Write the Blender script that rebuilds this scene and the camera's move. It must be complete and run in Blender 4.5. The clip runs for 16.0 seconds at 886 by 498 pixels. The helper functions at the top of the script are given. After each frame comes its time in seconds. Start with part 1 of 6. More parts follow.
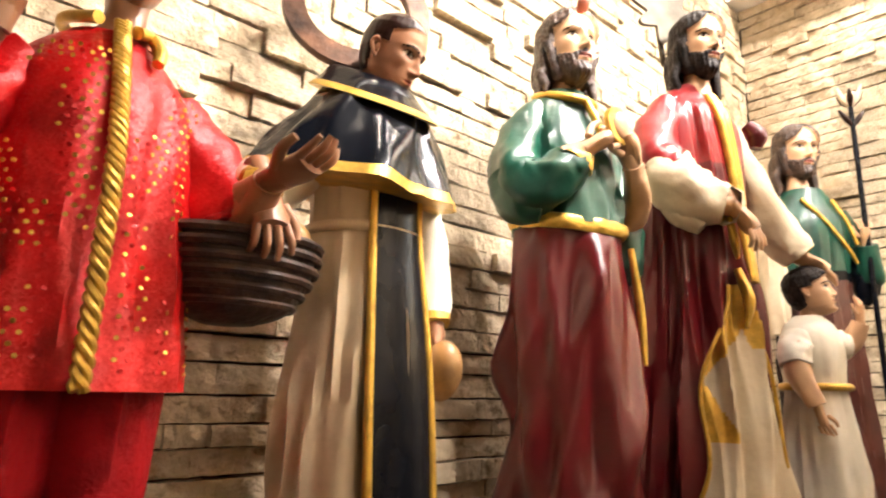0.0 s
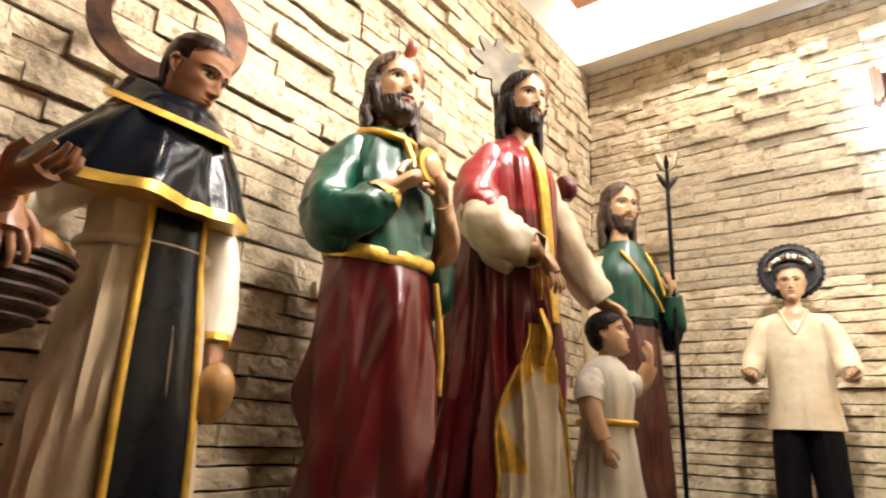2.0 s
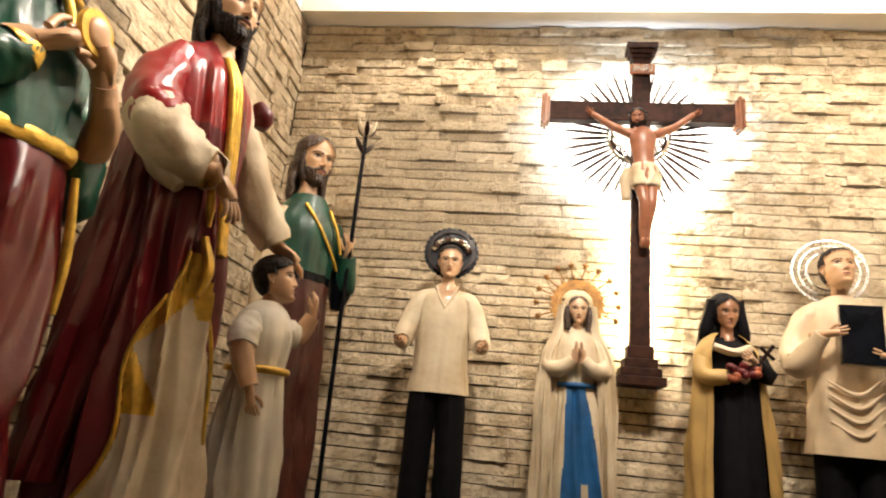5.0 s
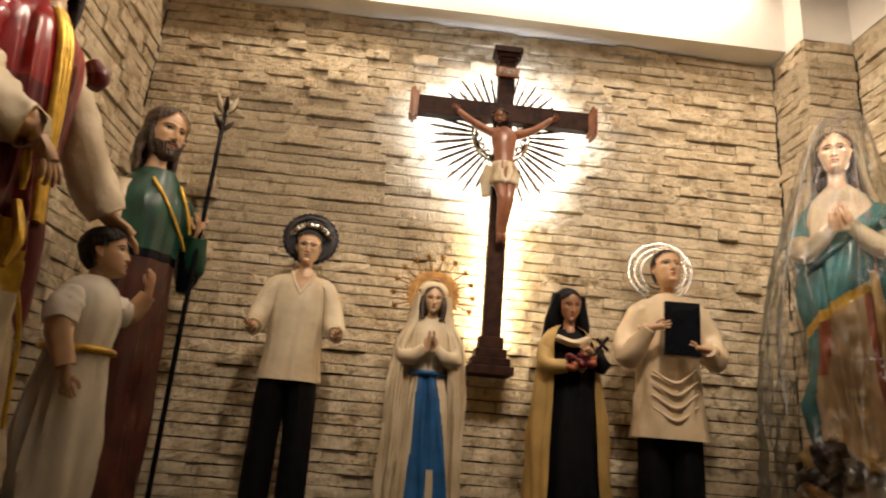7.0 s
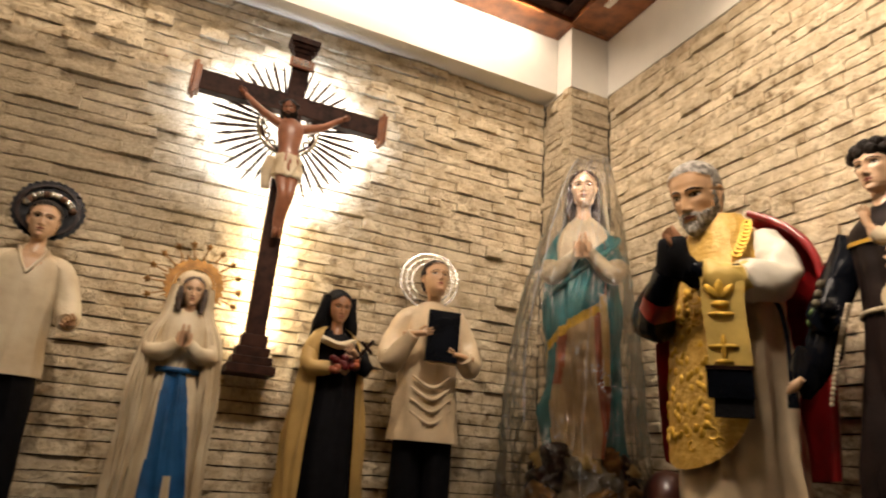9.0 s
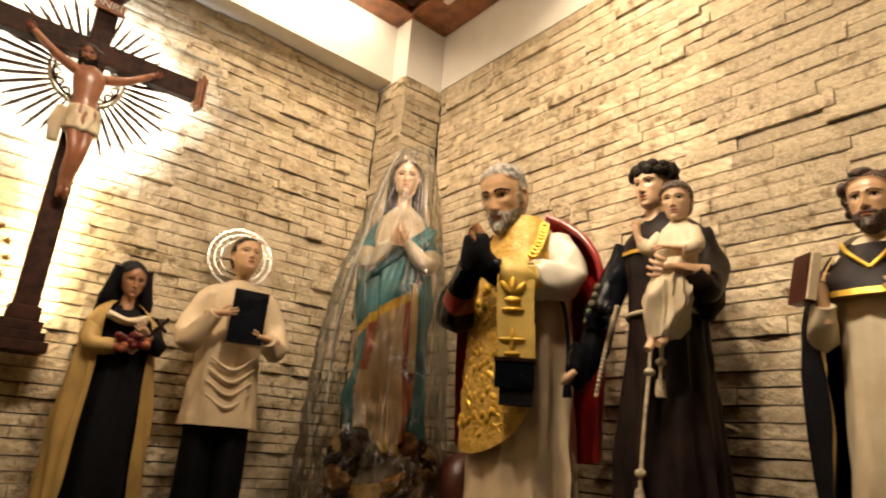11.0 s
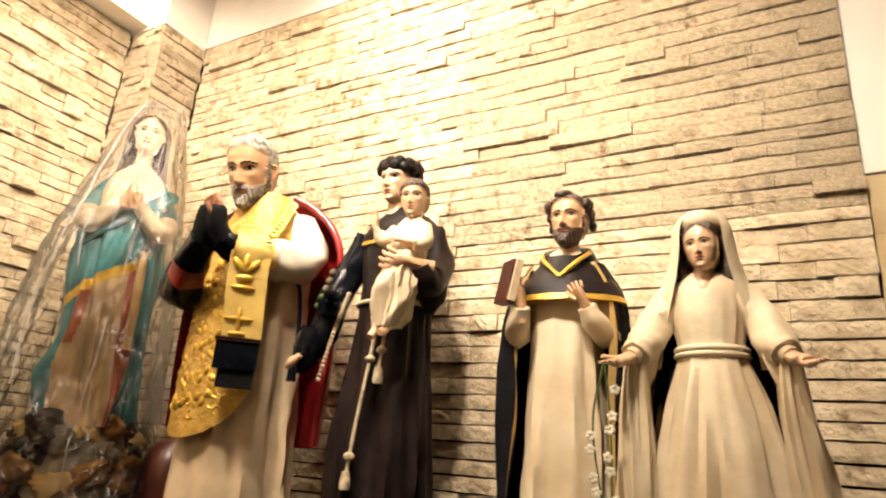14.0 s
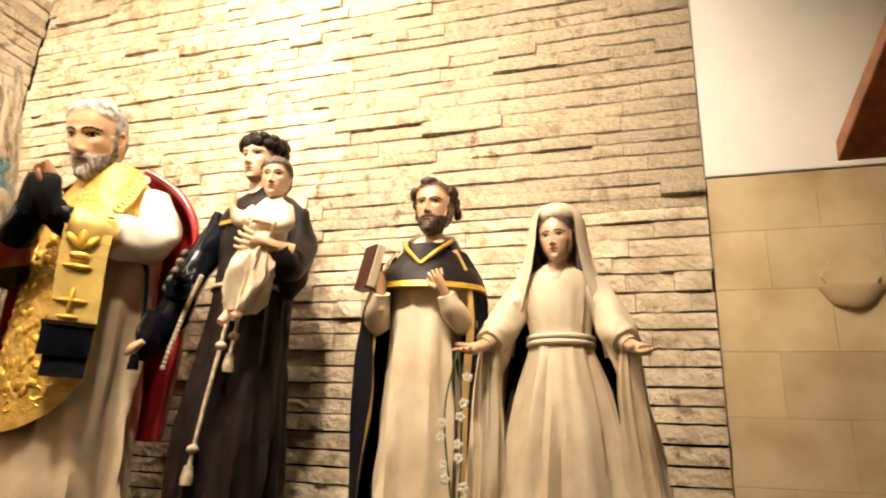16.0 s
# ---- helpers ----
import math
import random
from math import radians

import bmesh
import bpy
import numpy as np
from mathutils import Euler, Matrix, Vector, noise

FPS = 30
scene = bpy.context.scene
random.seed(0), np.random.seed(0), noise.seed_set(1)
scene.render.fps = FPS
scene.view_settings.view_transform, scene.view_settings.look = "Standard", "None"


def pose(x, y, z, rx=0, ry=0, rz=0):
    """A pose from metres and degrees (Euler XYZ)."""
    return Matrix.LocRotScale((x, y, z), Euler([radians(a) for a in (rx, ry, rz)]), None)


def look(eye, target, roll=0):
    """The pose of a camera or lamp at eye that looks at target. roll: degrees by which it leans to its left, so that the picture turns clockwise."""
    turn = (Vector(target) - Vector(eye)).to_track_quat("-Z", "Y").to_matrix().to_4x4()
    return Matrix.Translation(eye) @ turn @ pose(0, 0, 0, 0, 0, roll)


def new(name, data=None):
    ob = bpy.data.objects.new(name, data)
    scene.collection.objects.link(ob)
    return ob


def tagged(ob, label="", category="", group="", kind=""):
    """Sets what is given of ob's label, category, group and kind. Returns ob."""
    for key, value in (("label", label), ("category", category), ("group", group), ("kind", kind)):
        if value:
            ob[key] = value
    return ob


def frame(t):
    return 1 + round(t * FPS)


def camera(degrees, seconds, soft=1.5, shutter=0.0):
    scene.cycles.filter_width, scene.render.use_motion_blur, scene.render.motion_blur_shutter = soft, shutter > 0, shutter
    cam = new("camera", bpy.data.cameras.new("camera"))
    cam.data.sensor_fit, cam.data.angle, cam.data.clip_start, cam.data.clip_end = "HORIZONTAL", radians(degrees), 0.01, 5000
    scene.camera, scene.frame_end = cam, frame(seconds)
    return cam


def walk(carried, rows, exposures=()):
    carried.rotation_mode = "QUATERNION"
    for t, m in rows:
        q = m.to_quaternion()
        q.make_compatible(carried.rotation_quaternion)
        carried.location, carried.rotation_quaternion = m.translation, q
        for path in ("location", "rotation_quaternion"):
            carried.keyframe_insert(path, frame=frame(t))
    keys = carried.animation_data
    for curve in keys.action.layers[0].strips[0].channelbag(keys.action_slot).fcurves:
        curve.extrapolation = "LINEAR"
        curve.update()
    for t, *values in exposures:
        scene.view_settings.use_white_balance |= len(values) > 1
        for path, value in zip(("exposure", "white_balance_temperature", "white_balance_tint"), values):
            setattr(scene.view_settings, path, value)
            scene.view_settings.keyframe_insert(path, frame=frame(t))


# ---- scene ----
cam = camera(70.9, 16.0, soft=2.0, shutter=0.5)
PATH = [
    (0, (-0.243, -0.121, 1.283), (-1.692, 1.181, 1.733), 1.3),
    (0.5, (-0.2, -0.093, 1.279), (-1.58, 1.266, 1.778), 1.5),
    (1, (-0.153, -0.054, 1.281), (-1.469, 1.356, 1.81), 1.5),
    (1.5, (-0.094, -0.021, 1.273), (-1.348, 1.435, 1.826), 2.2),
    (2, (-0.066, -0.004, 1.271), (-1.237, 1.515, 1.836), 2.6),
    (2.5, (-0.051, 0.011, 1.269), (-1.079, 1.629, 1.838), 2.4),
    (3, (-0.063, 0.04, 1.274), (-0.935, 1.753, 1.83), 2.1),
    (3.5, (-0.083, 0.058, 1.266), (-0.785, 1.85, 1.81), 3.3),
    (4, (-0.115, 0.088, 1.258), (-0.632, 1.949, 1.777), 4.5),
    (6.5, (-0.021, 0.142, 1.162), (-0.037, 2.061, 1.724), 4.9),
    (7, (0.004, 0.139, 1.18), (0.116, 2.054, 1.744), 4.9),
    (7.5, (0.019, 0.141, 1.189), (0.271, 2.04, 1.763), 4.6),
    (8, (0.045, 0.153, 1.169), (0.447, 2.018, 1.768), 4.8),
    (8.5, (0.062, 0.159, 1.18), (0.636, 1.972, 1.799), 4.6),
    (9, (0.085, 0.155, 1.184), (0.833, 1.901, 1.81), 4.6),
    (9.5, (0.101, 0.149, 1.192), (0.985, 1.829, 1.822), 4.8),
    (12, (0.217, 0.09, 1.206), (1.613, 1.386, 1.814), 4.3),
    (12.5, (0.225, 0.082, 1.202), (1.719, 1.262, 1.816), 4.7),
    (13, (0.233, 0.064, 1.217), (1.796, 1.155, 1.824), 4.7),
    (13.5, (0.256, 0.051, 1.214), (1.872, 1.057, 1.828), 4.2),
    (14, (0.263, 0.041, 1.205), (1.923, 0.964, 1.831), 4.0),
    (14.5, (0.279, 0.025, 1.2), (1.988, 0.866, 1.81), 4.2),
    (15, (0.298, 0.012, 1.207), (2.043, 0.778, 1.815), 3.9),
    (15.5, (0.308, 0.002, 1.202), (2.082, 0.68, 1.83), 3.5),
    (16, (0.329, -0.007, 1.212), (2.14, 0.58, 1.824), 2.6),
]
walk(cam, [(t, look(eye, target, roll)) for t, eye, target, roll in PATH], [(0, 0.9, 5950, 19), (0.5, 0.06, 5950, 18), (1.2, 0.1, 5950, 16), (4.2, -0.03, 6150, 16), (6.3, -1.26, 7000, 20), (9.7, -1.46, 7000, 21), (11.8, -0.75, 8050, 19), (12.4, -0.25, 7450, 19), (13, -0.2, 7100, 20), (16, -0.2, 6950, 19)])


# ---- light and world ----
world = bpy.data.worlds.new("world")
world.use_nodes = True
scene.world = world
world.node_tree.nodes["Background"].inputs[0].default_value = (1.0, 0.86, 0.66, 1)
world.node_tree.nodes["Background"].inputs[1].default_value = 0.0015


def lamp(name, eye, target, watts, size, colour, size_y=None, spread=180):
    d = bpy.data.lights.new(name, "AREA")
    d.energy, d.color, d.size = watts, colour, size
    if size_y:
        d.shape, d.size_y = "RECTANGLE", size_y
    else:
        d.shape = "DISK"
    d.spread = radians(spread)
    ob = new(name, d)
    ob.matrix_world = look(eye, target)
    return ob


WARM, SOFT_WARM, COOL = (1.0, 0.86, 0.62), (1.0, 0.90, 0.72), (0.70, 0.85, 1.0)
# assumed spots at mid-ceiling, fixtures unseen, added to brighten walls and statues
for ex, ey, tx, ty, tz, w, sp in ((0.55, 1.45, -1.45, 0.65, 2.32, 9, 46), (0.45, 0.75, -1.45, 0.9, 2.32, 8, 46), (0.25, 2.1, -1.45, 1.1, 2.3, 8, 46), (0.75, 1.9, -1.45, 2.1, 2.40, 10, 46), (0.15, 0.7, -0.2, 3.2, 2.1, 16, 58), (0.8, 0.7, 1.1, 3.2, 2.1, 16, 58), (0.2, 1.2, 2.3, 1.75, 2.05, 25, 68), (0.2, 0.5, 2.3, 0.50, 2.12, 25, 60), (0.9, 1.6, 2.2, 3.1, 2.8, 13, 56)):
    lamp("assumed_spot", (ex, ey, 3.93), (tx, ty, tz), w, 0.22, SOFT_WARM, spread=sp)
# added downlights in front of each wall, grazing the stone; fixtures unseen
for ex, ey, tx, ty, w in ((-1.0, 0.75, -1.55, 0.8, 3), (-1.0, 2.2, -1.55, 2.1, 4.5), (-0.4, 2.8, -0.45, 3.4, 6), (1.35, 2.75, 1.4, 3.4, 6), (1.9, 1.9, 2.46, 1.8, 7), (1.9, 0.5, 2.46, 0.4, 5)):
    lamp("assumed_downlight", (ex, ey, 3.94), (tx, ty, 2.0), w, 0.10, WARM, spread=110)
# hidden light behind the crucifix
lamp("back_light_disc", (0.46, 3.312, 2.80), (0.46, 3.4, 2.80), 62, 0.90, COOL)
lamp("back_light_bar", (0.46, 3.312, 2.90), (0.46, 3.4, 2.90), 18, 1.02, COOL, size_y=0.09)
lamp("back_light_low", (0.47, 3.30, 2.05), (0.47, 3.4, 2.05), 34, 0.08, (1.0, 0.88, 0.58), size_y=0.8)
# floating strip lamps added to brighten the white upper walls
lamp("upper_fill_north", (0.3, 3.02, 3.97), (0.3, 3.25, 3.74), 75, 3.2, SOFT_WARM, size_y=0.04)
lamp("upper_fill_east", (2.10, 1.4, 3.97), (2.46, 1.4, 3.72), 78, 0.04, SOFT_WARM, size_y=3.0)
lamp("upper_fill_west", (-1.2, 1.4, 3.97), (-1.55, 1.4, 3.72), 32, 0.04, SOFT_WARM, size_y=3.0)


# ---- materials ----
def mat(name, base, rough=0.5, metal=0.0, vary=0.12, scale=9.0, bump=0.0, bump_scale=60.0, coat=0.0, dark=None, random_amount=0.0):
    m = bpy.data.materials.new(name)
    m.use_nodes = True
    nt, b = m.node_tree, m.node_tree.nodes["Principled BSDF"]
    L = nt.links.new
    co = nt.nodes.new("ShaderNodeTexCoord")
    n1 = nt.nodes.new("ShaderNodeTexNoise")
    n1.inputs["Scale"].default_value, n1.inputs["Detail"].default_value = scale, 6
    L(co.outputs["Object"], n1.inputs["Vector"])
    ramp = nt.nodes.new("ShaderNodeValToRGB")
    lo = dark or tuple(c * (1 - 2.5 * vary) for c in base)
    hi = tuple(min(1, c * (1 + vary)) for c in base)
    ramp.color_ramp.elements[0].position, ramp.color_ramp.elements[1].position = 0.32, 0.62
    ramp.color_ramp.elements[0].color, ramp.color_ramp.elements[1].color = (*lo, 1), (*hi, 1)
    L(n1.outputs["Fac"], ramp.inputs[0])
    out = ramp.outputs[0]
    if random_amount:
        info, hsv = nt.nodes.new("ShaderNodeObjectInfo"), nt.nodes.new("ShaderNodeHueSaturation")
        geo, add = nt.nodes.new("ShaderNodeNewGeometry"), nt.nodes.new("ShaderNodeMath")
        add.operation = "ADD"
        L(info.outputs["Random"], add.inputs[0])
        L(geo.outputs["Random Per Island"], add.inputs[1])
        fr = nt.nodes.new("ShaderNodeMath")
        fr.operation = "FRACT"
        L(add.outputs[0], fr.inputs[0])
        mr = nt.nodes.new("ShaderNodeMapRange")
        mr.inputs[3].default_value, mr.inputs[4].default_value = 1 - random_amount, 1 + random_amount
        L(fr.outputs[0], mr.inputs[0])
        L(mr.outputs[0], hsv.inputs["Value"])
        L(out, hsv.inputs["Color"])
        out = hsv.outputs[0]
    L(out, b.inputs["Base Color"])
    b.inputs["Roughness"].default_value, b.inputs["Metallic"].default_value = rough, metal
    b.inputs["Coat Weight"].default_value = coat
    b.inputs["Specular IOR Level"].default_value = 0.5 if rough < 0.55 and sum(base) > 0.05 else 0.15
    b.inputs["Coat Roughness"].default_value = 0.12
    if bump:
        n2, bp = nt.nodes.new("ShaderNodeTexNoise"), nt.nodes.new("ShaderNodeBump")
        n2.inputs["Scale"].default_value, n2.inputs["Detail"].default_value = bump_scale, 5
        L(co.outputs["Object"], n2.inputs["Vector"])
        bp.inputs["Strength"].default_value, bp.inputs["Distance"].default_value = bump, 0.01
        L(n2.outputs["Fac"], bp.inputs["Height"])
        L(bp.outputs[0], b.inputs["Normal"])
    return m


def sequin_mat():
    m = mat("red_sequins", (0.55, 0.004, 0.004), 0.36, 0.25, 0.15, 14)
    nt, b = m.node_tree, m.node_tree.nodes["Principled BSDF"]
    co, vo = nt.nodes.new("ShaderNodeTexCoord"), nt.nodes.new("ShaderNodeTexVoronoi")
    vo.inputs["Scale"].default_value = 300
    nt.links.new(co.outputs["Object"], vo.inputs["Vector"])
    geo, mul, add, nor = (nt.nodes.new(k) for k in ("ShaderNodeNewGeometry", "ShaderNodeVectorMath", "ShaderNodeVectorMath", "ShaderNodeVectorMath"))
    sub = nt.nodes.new("ShaderNodeVectorMath")
    sub.operation, mul.operation, add.operation, nor.operation = "SUBTRACT", "SCALE", "ADD", "NORMALIZE"
    sub.inputs[1].default_value = (0.5, 0.5, 0.5)
    mul.inputs["Scale"].default_value = 0.26
    nt.links.new(vo.outputs["Color"], sub.inputs[0])
    nt.links.new(sub.outputs[0], mul.inputs[0])
    nt.links.new(geo.outputs["Normal"], add.inputs[0])
    nt.links.new(mul.outputs[0], add.inputs[1])
    nt.links.new(add.outputs[0], nor.inputs[0])
    nt.links.new(nor.outputs[0], b.inputs["Normal"])
    return m


def plastic_mat():
    m = bpy.data.materials.new("clear_plastic")
    m.use_nodes = True
    nt, L = m.node_tree, m.node_tree.links.new
    nt.nodes.remove(nt.nodes["Principled BSDF"])
    tr, gl, df, mix, haze = (nt.nodes.new(k) for k in ("ShaderNodeBsdfTransparent", "ShaderNodeBsdfGlossy", "ShaderNodeBsdfTranslucent", "ShaderNodeMixShader", "ShaderNodeMixShader"))
    tr.inputs[0].default_value = (1, 1, 1, 1)
    gl.inputs["Roughness"].default_value = 0.07
    df.inputs[0].default_value = (0.85, 0.87, 0.88, 1)
    haze.inputs[0].default_value = 0.05
    fr, n2, n3, bp, co = (nt.nodes.new(k) for k in ("ShaderNodeFresnel", "ShaderNodeTexNoise", "ShaderNodeTexNoise", "ShaderNodeBump", "ShaderNodeTexCoord"))
    fr.inputs["IOR"].default_value = 1.5
    n2.inputs["Scale"].default_value, n2.inputs["Detail"].default_value = 16, 4
    n3.inputs["Scale"].default_value, n3.inputs["Detail"].default_value, n3.inputs["Distortion"].default_value = 26, 2, 0.0
    mp = nt.nodes.new("ShaderNodeMapping")
    mp.inputs["Scale"].default_value = (1, 1, 0.38)
    mp.inputs["Rotation"].default_value = (0.3, 0.25, 0)
    L(co.outputs["Object"], mp.inputs["Vector"])
    L(mp.outputs[0], n2.inputs["Vector"])
    L(mp.outputs[0], n3.inputs["Vector"])
    bp.inputs["Strength"].default_value, bp.inputs["Distance"].default_value = 0.9, 0.05
    L(n2.outputs["Fac"], bp.inputs["Height"])
    for n in (gl, fr):
        L(bp.outputs[0], n.inputs["Normal"])
    # white streaks painted along noise lines, standing in for highlights on the creases
    glint_line, patch, mul, white, out = (nt.nodes.new(k) for k in ("ShaderNodeValToRGB", "ShaderNodeTexNoise", "ShaderNodeMath", "ShaderNodeBsdfPrincipled", "ShaderNodeMixShader"))
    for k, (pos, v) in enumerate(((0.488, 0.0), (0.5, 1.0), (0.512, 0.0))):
        e = glint_line.color_ramp.elements[k] if k < 2 else glint_line.color_ramp.elements.new(pos)
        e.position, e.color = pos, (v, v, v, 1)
    L(n3.outputs["Fac"], glint_line.inputs[0])
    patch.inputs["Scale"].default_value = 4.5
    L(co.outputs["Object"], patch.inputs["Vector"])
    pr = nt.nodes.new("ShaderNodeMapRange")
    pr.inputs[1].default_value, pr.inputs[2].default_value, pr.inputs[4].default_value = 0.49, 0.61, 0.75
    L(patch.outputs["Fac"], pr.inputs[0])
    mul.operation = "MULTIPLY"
    L(glint_line.outputs[0], mul.inputs[0])
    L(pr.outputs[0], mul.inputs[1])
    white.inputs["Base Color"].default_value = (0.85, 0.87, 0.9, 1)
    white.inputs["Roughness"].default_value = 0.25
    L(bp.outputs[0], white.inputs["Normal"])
    ad = nt.nodes.new("ShaderNodeMath")
    ad.operation = "MULTIPLY_ADD"
    ad.inputs[1].default_value, ad.inputs[2].default_value = 0.85, 0.03
    L(fr.outputs[0], ad.inputs[0])
    L(gl.outputs[0], haze.inputs[1])
    L(df.outputs[0], haze.inputs[2])
    L(ad.outputs[0], mix.inputs[0])
    L(tr.outputs[0], mix.inputs[1])
    L(haze.outputs[0], mix.inputs[2])
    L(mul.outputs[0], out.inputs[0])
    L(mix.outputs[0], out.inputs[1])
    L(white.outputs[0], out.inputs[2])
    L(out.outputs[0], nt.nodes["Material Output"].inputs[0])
    return m


STONE = mat("split_stone", (0.64, 0.545, 0.39), 0.88, 0, 0.06, 11, 0.8, 46, dark=(0.46, 0.36, 0.23), random_amount=0.09)


def weather(m):
    """Brown pits and stains of broken stone, and a finer grain over the coarse relief."""
    nt, b = m.node_tree, m.node_tree.nodes["Principled BSDF"]
    L = nt.links.new
    co, stain, pit, r1, r2, mx, mul = (nt.nodes.new("ShaderNode" + k) for k in ("NewGeometry", "TexNoise", "TexNoise", "MapRange", "MapRange", "Mix", "Math"))
    stain.inputs["Scale"].default_value, stain.inputs["Detail"].default_value = 2.6, 4
    pit.inputs["Scale"].default_value, pit.inputs["Detail"].default_value, pit.inputs["Roughness"].default_value = 15, 8, 0.68
    for n in (stain, pit):
        L(co.outputs["Position"], n.inputs["Vector"])
    r1.inputs[1].default_value, r1.inputs[2].default_value, r1.inputs[3].default_value, r1.inputs[4].default_value = 0.40, 0.66, 0.25, 1.0
    r2.inputs[1].default_value, r2.inputs[2].default_value, r2.inputs[3].default_value, r2.inputs[4].default_value = 0.52, 0.63, 0.0, 0.88
    L(stain.outputs["Fac"], r1.inputs[0])
    L(pit.outputs["Fac"], r2.inputs[0])
    mul.operation = "MULTIPLY"
    L(r1.outputs[0], mul.inputs[0])
    L(r2.outputs[0], mul.inputs[1])
    mx.data_type = "RGBA"
    old = b.inputs["Base Color"].links[0].from_socket
    L(mul.outputs[0], mx.inputs[0])
    L(old, mx.inputs[6])
    mx.inputs[7].default_value = (0.17, 0.105, 0.05, 1)
    L(mx.outputs[2], b.inputs["Base Color"])
    fine, bp = nt.nodes.new("ShaderNodeTexNoise"), nt.nodes.new("ShaderNodeBump")
    fine.inputs["Scale"].default_value, fine.inputs["Detail"].default_value = 24, 7
    fine.inputs["Roughness"].default_value = 0.65
    L(co.outputs["Position"], fine.inputs["Vector"])
    bp.invert = True
    bp.inputs["Strength"].default_value, bp.inputs["Distance"].default_value = 0.9, 0.02
    L(fine.outputs["Fac"], bp.inputs["Height"])
    L(b.inputs["Normal"].links[0].from_socket, bp.inputs["Normal"])
    L(bp.outputs[0], b.inputs["Normal"])


weather(STONE)
MORTAR = mat("wall_backing", (0.05, 0.038, 0.026), 0.95, 0, 0.2, 20, 0.4, 50)
PLASTER = mat("white_plaster", (0.80, 0.77, 0.70), 0.7, 0, 0.02, 5, 0.08, 90)
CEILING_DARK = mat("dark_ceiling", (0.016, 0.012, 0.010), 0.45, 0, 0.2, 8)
WOOD = mat("red_brown_wood", (0.26, 0.085, 0.025), 0.38, 0, 0.2, 12, 0.1, 30, coat=0.3)
WOOD_DARK = mat("dark_wood", (0.036, 0.013, 0.008), 0.6, 0, 0.25, 20, 0.12, 40)
TILE = mat("cream_marble_tile", (0.56, 0.44, 0.26), 0.3, 0, 0.08, 4.5, 0.03, 30, dark=(0.42, 0.30, 0.15), random_amount=0.10)
GROUT = mat("tile_grout", (0.46, 0.36, 0.22), 0.9)
# unseen floor and ledge, kept near black so little light bounces upwards
FLOOR = mat("floor_tile", (0.06, 0.045, 0.035), 0.35, 0, 0.1, 3)
LEDGE = mat("ledge_stone", (0.03, 0.024, 0.02), 0.4, 0, 0.2, 6)

SKIN = mat("painted_skin", (0.56, 0.34, 0.19), 0.36, 0, 0.08, 12, coat=0.25)
SKIN_TAN = mat("painted_tan_skin", (0.37, 0.175, 0.09), 0.34, 0, 0.1, 12, coat=0.3)
SKIN_PALE = mat("painted_pale_skin", (0.66, 0.43, 0.27), 0.38, 0, 0.06, 12, coat=0.2)
HAIR = mat("painted_dark_hair", (0.014, 0.009, 0.007), 0.5, 0, 0.3, 40, 0.7, 90, coat=0.05)
HAIR_BROWN = mat("painted_brown_hair", (0.050, 0.025, 0.014), 0.45, 0, 0.3, 40, 0.7, 90, coat=0.05)
HAIR_GREY = mat("painted_grey_hair", (0.30, 0.28, 0.25), 0.55, 0, 0.3, 40, 0.6, 90)
BLACK = mat("black_enamel", (0.004, 0.005, 0.008), 0.2, 0, 0.2, 10, 0.35, 16, coat=0.05)
BLACK_MATT = mat("black_cloth", (0.004, 0.004, 0.006), 0.7, 0, 0.2, 16, 0.2, 90)
DARK_BROWN = mat("dark_brown_enamel", (0.020, 0.009, 0.007), 0.3, 0, 0.2, 10, 0.3, 18, coat=0.15)
WHITE = mat("white_enamel", (0.74, 0.69, 0.58), 0.35, 0, 0.06, 7, 0.3, 20, coat=0.2)
CREAM = mat("cream_enamel", (0.66, 0.52, 0.34), 0.38, 0, 0.1, 6, 0.3, 20, coat=0.2)
IVORY = mat("aged_ivory_paint", (0.66, 0.57, 0.41), 0.5, 0, 0.06, 6, 0.4, 26, dark=(0.52, 0.40, 0.25))
GREEN = mat("green_enamel", (0.007, 0.060, 0.037), 0.33, 0, 0.2, 10, 0.32, 16, coat=0.2)
TEAL = mat("teal_enamel", (0.016, 0.170, 0.190), 0.32, 0, 0.2, 8, 0.3, 16, coat=0.3)
RED = mat("dark_red_enamel", (0.11, 0.004, 0.007), 0.34, 0, 0.10, 8, 0.25, 16, coat=0.08)
SCARLET = mat("scarlet_enamel", (0.27, 0.011, 0.012), 0.28, 0, 0.15, 8, 0.35, 18, coat=0.22)
RUST = mat("rust_enamel", (0.34, 0.085, 0.035), 0.38, 0, 0.15, 8)
BLUE = mat("blue_sash_paint", (0.010, 0.095, 0.26), 0.4, 0, 0.15, 10)
GOLD = mat("gold_paint", (0.66, 0.41, 0.06), 0.34, 0.55, 0.12, 30, 0.25, 90)
GOLD_ORNATE = mat("gold_brocade", (0.58, 0.36, 0.08), 0.42, 0.12, 0.05, 26, 1.0, 34, dark=(0.46, 0.27, 0.04))
STOLE = mat("yellow_gold_stole", (0.60, 0.42, 0.11), 0.45, 0.1, 0.08, 10, 0.15, 60)
TAN = mat("tan_robe_paint", (0.44, 0.30, 0.15), 0.42, 0, 0.14, 7, 0.3, 20)
OCHRE = mat("ochre_mantle", (0.46, 0.30, 0.10), 0.5, 0, 0.12, 6)
SILVER = mat("silver_metal", (0.66, 0.64, 0.58), 0.25, 1.0, 0.1, 40)
TARNISHED = mat("tarnished_metal", (0.10, 0.045, 0.022), 0.42, 0.6, 0.3, 14, 0.2, 60)
